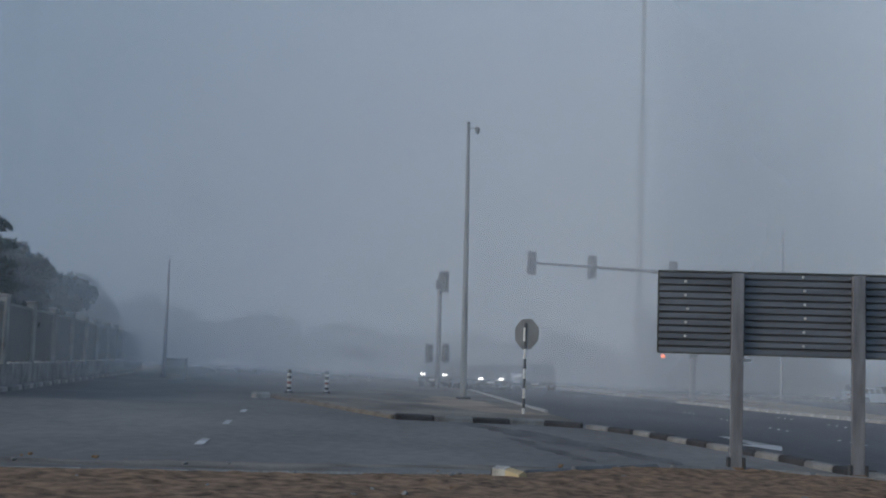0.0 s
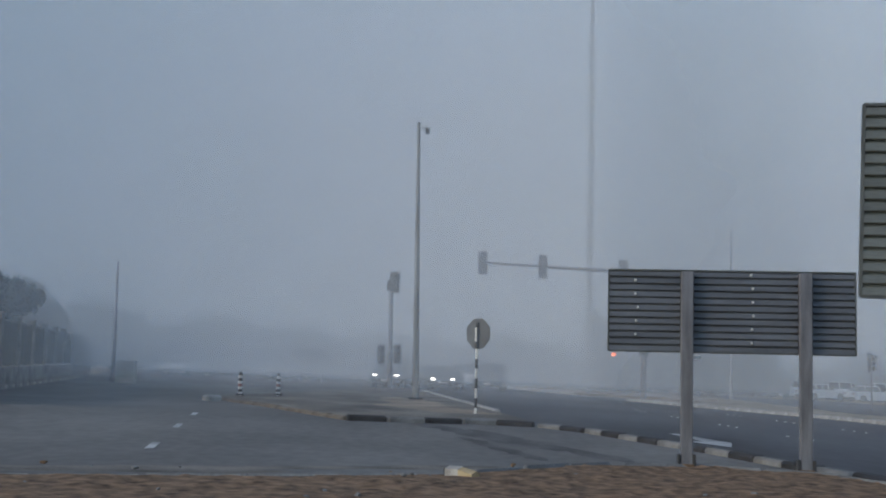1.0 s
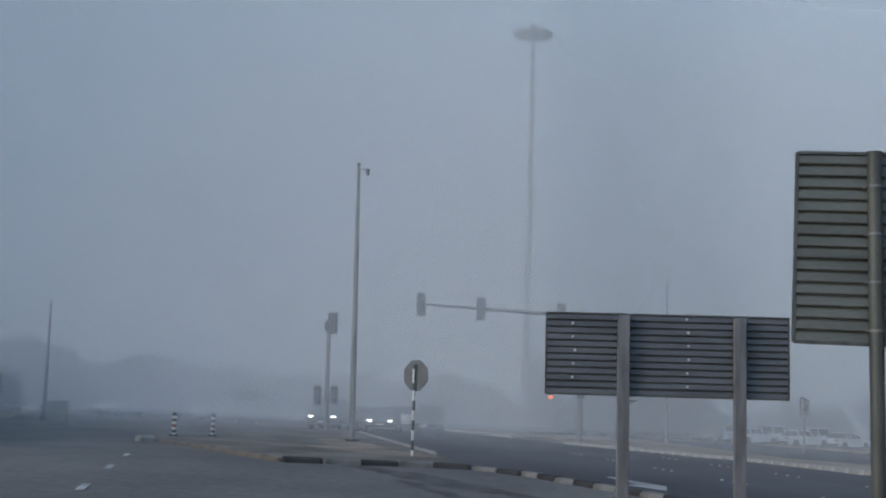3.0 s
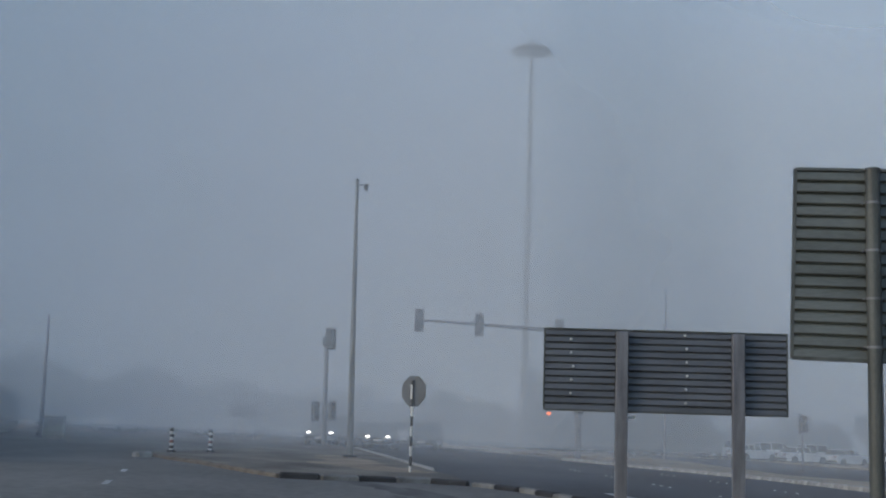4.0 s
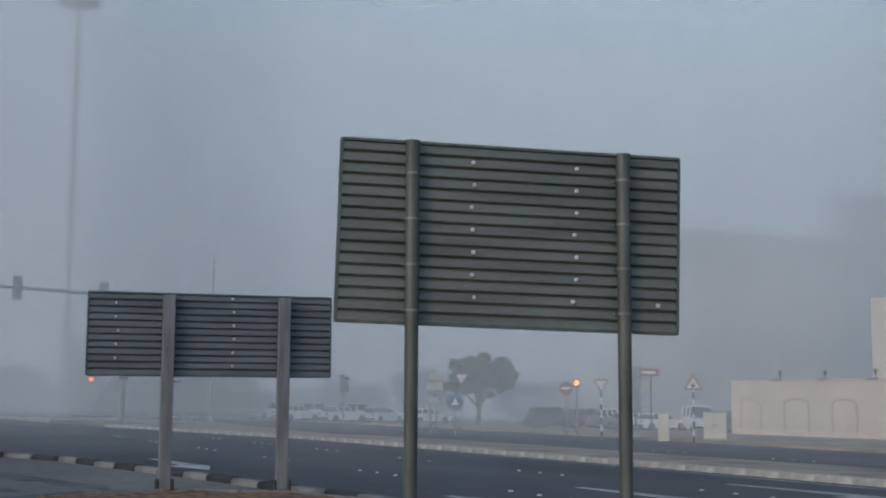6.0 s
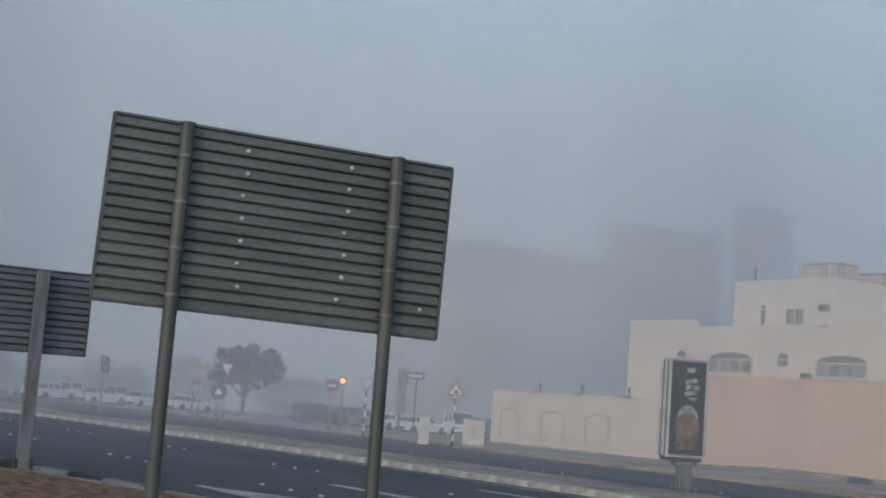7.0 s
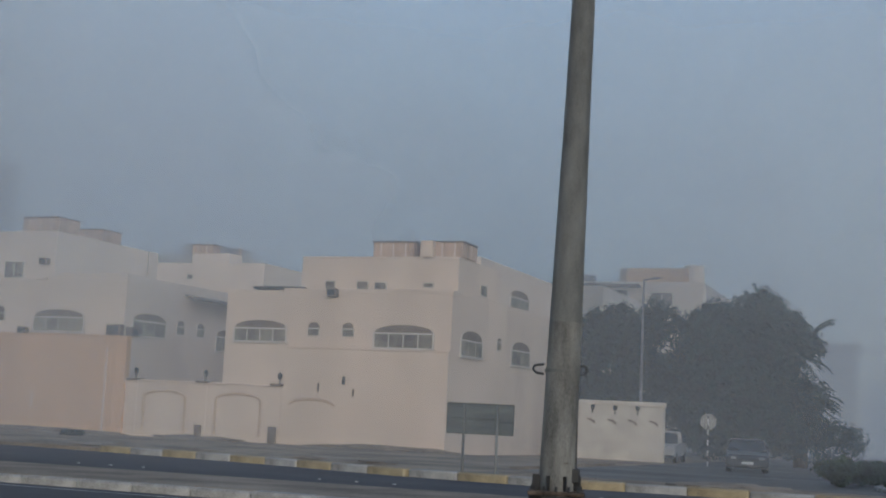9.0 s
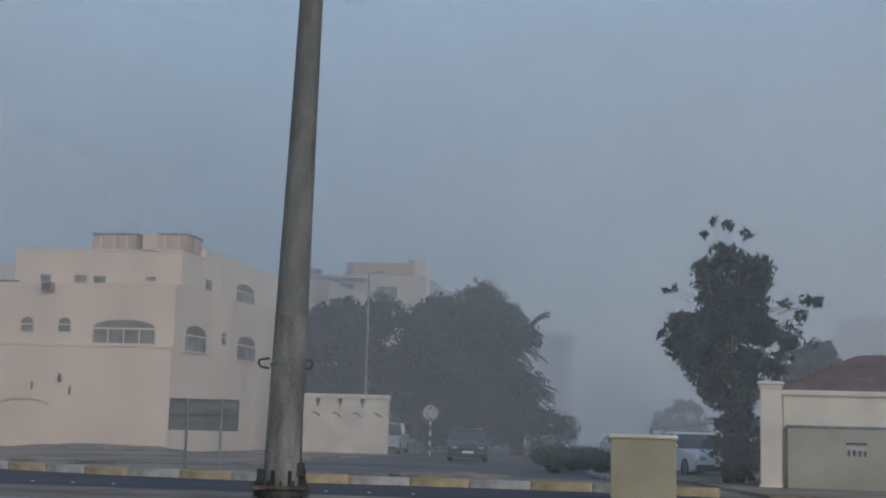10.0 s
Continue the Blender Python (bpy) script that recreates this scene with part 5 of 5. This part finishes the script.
# ---- cars ----
def car(heading, dist, turn, paint, label, kind="sedan", lit=False, group="parked cars"):
    """turn: which way the front points, clockwise from north."""
    x, y = polar(heading, dist)
    L, W = {"sedan": (4.6, 1.8), "suv": (4.7, 1.9), "van": (5.2, 2.0), "pickup": (5.0, 1.85)}[kind]
    ob = thing("car", x, y, label, "car", group, turn=-turn)
    prof = {
        "sedan": ([(-2.3, .35), (-2.3, .85), (-1.9, .98), (1.0, .95), (2.1, .80), (2.3, .60), (2.3, .30), (1.8, .22), (-1.9, .22)], [(-1.95, .95), (-1.25, 1.40), (0.15, 1.43), (1.05, .93)]),
        "suv": ([(-2.35, .40), (-2.35, 1.05), (-2.2, 1.12), (1.05, 1.08), (2.2, .98), (2.35, .75), (2.35, .38), (1.8, .28), (-1.9, .28)], [(-2.28, 1.08), (-1.95, 1.70), (0.25, 1.74), (1.1, 1.06)]),
        "van": ([(-2.6, .40), (-2.6, 1.2), (1.5, 1.2), (2.4, 1.0), (2.6, .7), (2.6, .38), (2.0, .28), (-2.1, .28)], [(-2.6, 1.18), (-2.55, 2.1), (1.0, 2.12), (1.8, 1.15)]),
        "pickup": ([(-2.5, .5), (-2.5, 1.1), (0.9, 1.1), (2.3, 1.0), (2.5, .75), (2.5, .45), (1.9, .35), (-2.0, .35)], [(-0.9, 1.08), (-0.75, 1.72), (0.35, 1.75), (1.05, 1.08)]),
    }[kind]
    lower, cabin = prof
    b = prism([(-W / 2, u, v) for u, v in lower], (1, 0, 0), W)
    bmesh.ops.bevel(b, geom=b.edges[:], offset=0.07, segments=2, affect="EDGES")
    body = part("body", b, M[paint], ob, smooth=False)
    b = prism([(-W / 2 + 0.06, u, v) for u, v in cabin], (1, 0, 0), W - 0.12)
    for v in b.verts:
        if v.co.z > 1.2:
            v.co.x *= 0.84
    bmesh.ops.bevel(b, geom=b.edges[:], offset=0.05, segments=2, affect="EDGES")
    part("cabin", b, M["car_glass"], ob, "dark glazed cabin")
    (u0, v0), (u1, v1), (u2, v2), (u3, v3) = cabin
    part("roof", box(((W - 0.12) * 0.86, u2 - u1 + 0.1, 0.06), (0, (u1 + u2) / 2, max(v1, v2) - 0.04), bevel=0.025), M[paint], ob)
    for sx in (-1, 1):
        for um in (u1 * 0.96, (u1 + u2) / 2, u2 * 0.9 + 0.02):
            part("pillar", tube(0.045, 0.045, (sx * (W / 2 - 0.06), um + (0.12 if um > u1 else -0.2), v0), (sx * (W / 2 - 0.06) * 0.86, um, v1), 6), M[paint], ob)
        for uw in (-L / 2 + 0.85, L / 2 - 0.85):
            wh = part("wheel", tube(0.33, 0.33, (sx * (W / 2 - 0.20), uw, 0.33), (sx * (W / 2 + 0.01), uw, 0.33), 16), M["rubber"], ob)
            part("rim", tube(0.21, 0.19, (sx * (W / 2 + 0.005), uw, 0.33), (sx * (W / 2 + 0.025), uw, 0.33), 12), M["galv"], wh)
        hl = 0.62 if kind == "sedan" else 0.72
        part("headlight", box((0.26, 0.12, 0.11), (sx * (W / 2 - 0.30), L / 2 - 0.05, hl), bevel=0.02), M["headlight" if lit else "lens"], ob)
        part("tail_light", box((0.30, 0.10, 0.18), (sx * (W / 2 - 0.26), -L / 2 + 0.02, hl + 0.08), bevel=0.02), M["red"], ob)
        part("mirror", box((0.18, 0.10, 0.12), (sx * (W / 2 + 0.06), 0.75, v0 + 0.03), bevel=0.03), M[paint], ob)
    part("front_bumper", box((W - 0.1, 0.14, 0.20), (0, L / 2, 0.28), bevel=0.05), M["dark"], ob)
    part("rear_bumper", box((W - 0.1, 0.14, 0.20), (0, -L / 2, 0.30), bevel=0.05), M["dark"], ob)
    part("plate", box((0.5, 0.02, 0.11), (0, L / 2 + 0.075, 0.42)), M["white"], ob)
    return ob


car(0.1, 76, 192, "car_dark", "dark off-road car with lit headlamps waiting at the junction", "suv", True, "waiting cars")
car(1.2, 82, 205, "car_dark", "dark saloon waiting at the junction", "sedan", False, "waiting cars")
car(2.45, 78, 188, "car_dark", "dark saloon with lit headlamps at the junction", "sedan", True, "waiting cars")
car(3.3, 86, 192, "car_white", "white off-road car at the junction", "suv", False, "waiting cars")
car(4.4, 84, 190, "car_dark", "dark off-road car with dipped lamps at the junction", "suv", False, "waiting cars")
car(11.6, 118, 200, "car_white", "white car with lit headlamps far down the road", "sedan", True, "waiting cars")
car(-4.6, 98, 240, "car_white", "white saloon crossing in the haze", "sedan", False, "waiting cars")
car(-9.0, 97, 200, "car_white", "pale car fading into haze", "sedan", False, "waiting cars")
for i, (hd, ds, tn, pt, kd) in enumerate(((17.4, 124, 60, "car_white", "suv"), (18.7, 122, 70, "car_white", "sedan"), (19.75, 126, 100, "car_white", "suv"), (20.75, 118, 75, "car_white", "sedan"),
                                          (21.5, 124, 85, "car_white", "suv"), (22.5, 120, 60, "car_white", "sedan"), (13.6, 130, 80, "car_dark", "sedan"), (15.2, 128, 100, "car_grey", "sedan"),
                                          (24.5, 124, 80, "car_white", "sedan"), (30.15, 108, 96, "car_dark", "suv"), (31.75, 113, 110, "car_grey", "suv"), (33.5, 116, 80, "car_white", "sedan"),
                                          (34.8, 114, 95, "car_white", "sedan"), (37.9, 104, 180, "car_grey", "suv"), (32.6, 122, 100, "car_white", "pickup"), (36.4, 112, 205, "car_white", "van"))):
    nm2 = {"car_white": "white", "car_dark": "black", "car_grey": "grey"}[pt]
    car(hd, ds, tn, pt, "%s %s parked in a row on the far car park" % (nm2, {"suv": "off-road car", "sedan": "saloon", "pickup": "pick-up truck", "van": "delivery van"}[kd]), kd)
car(82.95, 60, 262, "car_dark", "black off-road car coming down the side street", "sedan")
car(79.45, 76.5, 268, "silver", "dusty pale pick-up parked by the wall under the tree", "pickup")
car(92.85, 45, 250, "car_white", "white car parked under the carport", "sedan")
car(89.6, 84, 260, "car_white", "white car parked beyond the bushes", "sedan")

# ---- road signs and fittings across the main road ----
def disc_sign(heading, dist, z, r, mat, shape, label, banded=False, turn=None, mark_mat="white"):
    x, y = polar(heading, dist)
    ob = thing("traffic_sign", x, y, label, "road sign", turn=-heading if turn is None else turn)
    base = gz(x, y)
    top = z - base
    if banded:
        banded_post(ob, top, 0.05, 8, "black")
    else:
        part("post", tube(0.045, 0.045, (0, 0, -0.1), (0, 0, top), 10), M["galv"], ob, smooth=True)
    if shape == "disc":
        pl = part("plate", octagon(r, -0.07, -0.055, top, n=24), M[mat], ob)
        part("symbol", box((r * 1.2, 0.006, r * 0.32), (0, -0.078, top - r * 0.16)) if mat == "red" else prism([(-r * 0.45, -0.08, top - r * 0.35), (r * 0.45, -0.08, top - r * 0.35), (0, -0.08, top + r * 0.5)], (0, 1, 0), 0.008), M[mark_mat], pl)
    else:
        sg = 1 if shape == "up" else -1
        tri = lambda q: [(-q, top - sg * q * 0.58), (q, top - sg * q * 0.58), (0, top + sg * q * 1.15)]
        pl = part("plate", prism([(u, -0.07, v) for u, v in tri(r)], (0, 1, 0), 0.015), M["red"], ob)
        inn = part("panel", prism([(u, -0.078, v) for u, v in tri(r * 0.72)], (0, 1, 0), 0.006), M["white"], pl)
        if shape == "up":
            part("symbol", octagon(r * 0.2, -0.085, -0.08, top - r * 0.15, n=8), M["black"], inn)
    return ob


disc_sign(30.65, 72, 1.72, 0.40, "red", "disc", "red and white no-entry disc on a grey post")
disc_sign(25.72, 64, 0.95, 0.42, "blue", "disc", "blue round keep-direction sign on a post")
disc_sign(36.2, 58.5, 1.8, 0.42, "red", "up", "red-edged warning triangle on a banded post", True)
disc_sign(32.2, 66, 1.9, 0.42, "red", "down", "give-way triangle on a banded post", True)
disc_sign(26.0, 74, 2.3, 0.42, "red", "down", "give-way triangle beside a tree")
x, y = polar(31.12, 73)
bc = thing("warning_beacon", x, y, "amber warning lamp glowing on a thin grey pole", "beacon", turn=-31)
part("pole", tube(0.06, 0.05, (0, 0, -0.1), (0, 0, 2.75), 10), M["galv"], bc, smooth=True)
part("housing", box((0.34, 0.2, 0.44), (0, 0.02, 2.72), bevel=0.04), M["dark"], bc)
part("lamp", tube(0.15, 0.15, (0, -0.08, 2.94), (0, -0.13, 2.94), 16), M["amber"], bc, "lit amber lens")
for hd, ds, z0, plates in ((24.62, 66, 0.9, ((2.75, 0.62, 0.4), (2.25, 0.85, 0.42), (1.55, 0.5, 0.35))),):
    x, y = polar(hd, ds)
    ob = thing("street_name_sign", x, y, "small grey plates on a slim post", "road sign", turn=-hd)
    part("post", tube(0.05, 0.05, (0, 0, -0.1), (0, 0, 3.1), 10), M["galv"], ob)
    for z, w, h in plates:
        part("plate", box((w, 0.03, h), (0.2, -0.07, z), bevel=0.008), M["concrete"], ob)
x, y = polar(20.75, 74)
ps = thing("traffic_signal", x, y, "slim grey pole with a dark signal head by the car park", "traffic light", turn=-20)
part("pole", tube(0.06, 0.05, (0, 0, -0.1), (0, 0, 2.3), 10), M["galv"], ps, smooth=True)
signal_head(ps, 0.0, -0.05, 2.15, 60, 0.36, 0.9)
x, y = polar(24.9, 66.5)
ar = thing("arrow_sign", x, y, "small dark arrow plate on a thin post", "road sign", turn=-25)
part("post", tube(0.03, 0.03, (0, 0, -0.1), (0, 0, 2.0), 8), M["galv"], ar)
part("plate", prism([(-0.2, -0.05, 1.65), (0.25, -0.05, 1.85), (-0.2, -0.05, 2.05), (-0.08, -0.05, 1.85)], (0, 1, 0), 0.02), M["dark"], ar)
x, y = polar(37.1, 62)
cb = thing("utility_cabinet", x, y, "pale grey utility cabinet on the far pavement", "cabinet", turn=-37, z=gz(x, y) + 0.1)
part("plinth", box((1.1, 0.6, 0.14), (0, 0, -0.05)), M["concrete"], cb)
part("body", box((1.05, 0.55, 1.2), (0, 0, 0.09), bevel=0.03), M["trim"], cb)
part("roof", box((1.12, 0.62, 0.06), (0, 0, 1.29), bevel=0.02), M["concrete"], cb)
for sx in (-0.26, 0.26):
    d = part("door", box((0.48, 0.02, 1.05), (sx, -0.285, 0.16), bevel=0.006), M["trim"], cb)
    part("handle", box((0.03, 0.03, 0.14), (sx * 0.25, -0.305, 0.65)), M["dark"], d)
x, y = polar(34.9, 60)
cb = thing("utility_cabinet", x, y, "narrow pale cabinet beside the road", "cabinet", turn=-35, z=gz(x, y) + 0.1)
part("body", box((0.5, 0.4, 1.25), (0, 0, -0.05), bevel=0.03), M["trim"], cb)
part("cap", box((0.58, 0.48, 0.07), (0, 0, 1.2), bevel=0.02), M["concrete"], cb)
x, y = polar(33.8, 100)
tp = thing("shop_totem", x, y, "tall slim sign totem with a red box sign", "sign totem", turn=-34)
part("pillar", box((0.75, 0.4, 3.6), (-0.1, 0, 1.4), bevel=0.04), M["galv"], tp)
part("post", box((0.18, 0.18, 3.0), (-0.15, 0, -0.1)), M["dark"], tp)
part("post", box((0.12, 0.12, 4.4), (1.0, 0, -0.1)), M["dark"], tp)
rb = part("sign_box", box((1.6, 0.3, 0.62), (0.85, 0, 4.2), bevel=0.03), M["red"], tp)
part("bar", box((1.1, 0.02, 0.16), (0.85, -0.165, 4.42)), M["white"], rb)
part("round_sign", octagon(0.55, -0.2, -0.1, 3.4, n=20), M["concrete"], tp)
x, y = polar(30.6, 135)
sh = thing("shade_canopy", x, y, "low pale shade canopy over parked cars", "canopy", turn=-20)
part("roof", prism([(-8, -2.5, 1.6), (8, -2.5, 1.6), (5, 0, 3.1), (-5, 0, 3.1)], (0, 1, 0.02), 3.0), M["trim"], sh)
for u in (-7.5, -2.5, 2.5, 7.5):
    part("post", tube(0.09, 0.09, (u, 0, -0.2), (u, 0, 1.8), 8), M["galv"], sh)
x, y = polar(35.2, 131)
co = thing("colonnade", x, y, "row of pale round columns before a building", "colonnade", turn=-35)
for u in (-2.6, -0.9, 0.8, 2.5):
    part("column", tube(0.42, 0.40, (u, 0, -0.2), (u, 0, 4.6), 14), M["trim"], co, smooth=True)
part("lintel", box((6.6, 1.0, 0.5), (0, 0, 4.6), bevel=0.03), M["trim"], co)
x, y = polar(-3.6, 86)
og = thing("overhead_sign", x, y, "dark overhead sign board on posts, blurred by haze", "road sign")
part("board", box((2.0, 0.15, 0.78), (0, 0, 1.45), bevel=0.02), M["galv"], og)
for sx in (-0.7, 0.7):
    part("post", tube(0.08, 0.08, (sx, 0.1, -0.1), (sx, 0.1, 1.9), 8), M["galv"], og)
x, y = polar(-11.6, 58)
wb = thing("utility_cabinet", x, y, "pale grey utility cabinet in thick haze", "cabinet")
part("body", box((0.85, 0.5, 0.95), (0, 0, -0.05), bevel=0.03), M["concrete"], wb)
part("roof", box((0.93, 0.58, 0.06), (0, 0, 0.9), bevel=0.02), M["concrete"], wb)

# ---- the corner plot by the side street ----
x, y = polar(90.8, 23.9)
kb = thing("utility_cabinet", x, y, "drab cream utility cabinet with a pale slab roof", "cabinet", turn=-91, z=gz(x, y) + 0.02)
part("body", box((1.17, 0.7, 1.42), (0, 0, -0.25), bevel=0.02), M["box"], kb)
part("roof", box((1.24, 0.78, 0.07), (0, 0, 1.17), bevel=0.02), M["trim"], kb)
x, y = polar(96.16, 33.7)
gp = thing("gate_pier", x, y, "white rendered gate pier with a moulded cap", "gate pier", turn=-96)
part("shaft", box((0.52, 0.52, 2.75), (0, 0, -0.2), bevel=0.02), M["trim"], gp)
part("cap", box((0.66, 0.66, 0.10), (0, 0, 2.62), bevel=0.03), M["trim"], gp)
part("cap", box((0.58, 0.58, 0.10), (0, 0, 2.53), bevel=0.02), M["trim"], gp)
part("plinth", box((0.58, 0.58, 0.35), (0, 0, -0.2), bevel=0.02), M["trim"], gp)
dx, dy = math.cos(radians(-96)), math.sin(radians(-96))
wx, wy = x + dx * 3.6, y + dy * 3.6
gw = thing("boundary_wall", wx, wy, "white wall beam above a wide closed gate", "wall", "boundary walls", turn=-96)
part("beam", box((6.6, 0.36, 0.85), (0, 0.1, 1.55), bevel=0.02), M["trim"], gw)
part("cornice", box((6.7, 0.55, 0.14), (0, 0.1, 2.36), bevel=0.03), M["trim"], gw)
part("back_wall", box((6.6, 0.2, 1.9), (0, 0.35, -0.3)), M["cream"], gw)
gt = thing("sliding_gate", wx, wy, "warm grey sheet metal sliding gate with a pale emblem", "gate", turn=-96)
part("sheet", box((6.4, 0.05, 1.62), (0, -0.16, -0.05), bevel=0.01), M["gate"], gt)
part("top_rail", box((6.5, 0.12, 0.07), (0, -0.16, 1.56), bevel=0.015), M["galv"], gt)
em = part("emblem", box((0.46, 0.03, 0.10), (-1.55, -0.20, 1.02), bevel=0.01), M["kerb_white"], gt)
part("emblem_bar", box((0.50, 0.03, 0.05), (-1.55, -0.20, 1.18)), M["dark"], em)
for k in range(4):
    part("emblem_bar", box((0.05, 0.03, 0.16), (-1.74 + k * 0.13, -0.20, 0.90)), M["dark"], em)
hx, hy = x + dx * 4.6 + 5.5, y + dy * 4.6
vl = thing("house", hx, hy, "low villa with a dark red hipped tile roof behind the gate", "house", "villas", turn=-96)
part("wall", box((7.6, 6.0, 2.9), (0, 0, -0.2), bevel=0.02), M["cream_b"], vl)
b = bmesh.new()
rv = [b.verts.new(p) for p in ((-4.3, -3.5, 2.55), (4.3, -3.5, 2.55), (4.3, 3.5, 2.55), (-4.3, 3.5, 2.55), (-1.6, 0, 3.75), (1.6, 0, 3.75))]
for fc in ((0, 1, 5, 4), (1, 2, 5), (2, 3, 4, 5), (3, 0, 4), (3, 2, 1, 0)):
    b.faces.new([rv[i] for i in fc])
rf = part("roof", b, M["roof_red"], vl)
for r in range(14):
    f0 = (r + 0.5) / 14
    y0, z0, hw = -3.5 + 3.5 * f0, 2.55 + 1.2 * f0, 4.3 - 2.7 * f0
    part("tile_row", box((hw * 2 - 0.36, 0.26, 0.02), (0, y0, z0 + 0.004), 0.004, Matrix.Rotation(math.atan2(1.2, 3.5), 4, "X")), M["roof_red"], rf)
x, y = polar(92.4, 52)
cpn = thing("carport", x, y, "low grey pitched carport roof on posts", "carport", turn=-92)
part("roof", prism([(-1.3, -2, 1.62), (1.6, -2, 2.05), (1.6, -2, 1.98), (-1.3, -2, 1.55)], (0, 1, 0), 4.5), M["galv"], cpn)
for u in (-1.2, 1.5):
    part("post", tube(0.05, 0.05, (u, -1.9, -0.1), (u, -1.9, 1.75), 8), M["galv"], cpn)
kerb_line([(35, 0.2), (42, 1.2), (58, 0.3)], 0.25, ("kerb_white",), "kerb", "pale kerb of the corner plot", 1.2, 0.15)
slab("pavement", [(28, -3.0), (36, -1.8), (44, 0.6), (60, -0.4), (60, -14), (28, -14)], 0.08, M["sand"], "sandy corner plot by the side street", "pavement")

# ---- litter and stones on the verge ----
g = random.Random(9)
for k in range(46):
    x, y = g.uniform(-4.5, 5.5), g.uniform(9.2, 14.8)
    if y > 12.4 + (x + 4.2) * 0.42:
        continue
    s = g.uniform(0.012, 0.04)
    b = bmesh.new()
    bmesh.ops.create_icosphere(b, subdivisions=1, radius=s)
    for v in b.verts:
        v.co *= g.uniform(0.7, 1.25)
        v.co.z *= 0.6
    ob = part("stone", b, M["kerb_grey" if k % 3 else "dirt"])
    ob.location = (x, y, gz(x, y) + 0.118)
    tagged(ob, "small pale stone lying on the bare earth verge", "stone", "stones on the verge")

# ---- low heaps of sand and rubble on the far pavement ----
for hx2, hy2, rx2, ry2, hz2 in ((36.5, 24.5, 1.6, 3.2, 0.16), (34.0, 16.5, 1.2, 2.4, 0.14), (31.5, 9.0, 0.9, 1.8, 0.12), (56.4, 24.0, 0.5, 3.5, 0.22), (56.6, 44.0, 0.4, 6.0, 0.2), (31.8, 4.2, 0.8, 1.6, 0.14), (55.8, 33.5, 0.7, 2.5, 0.2)):
    b = bmesh.new()
    bmesh.ops.create_icosphere(b, subdivisions=4, radius=1.0)
    for v in b.verts:
        k = 1 + 0.35 * noise.noise(v.co * 2.2 + Vector((hx2, hy2, 0))) + 0.15 * noise.noise(v.co * 6)
        v.co = Vector((v.co.x * rx2 * k, v.co.y * ry2 * k, v.co.z * hz2 * k))
    ob = tagged(part("sand_heap", b, M["paving"], smooth=False), "low uneven heap of sand and rubble on the pavement", "sand heap", "sand heaps")
    ob.location = (hx2, hy2, gz(hx2, hy2) + 0.10)
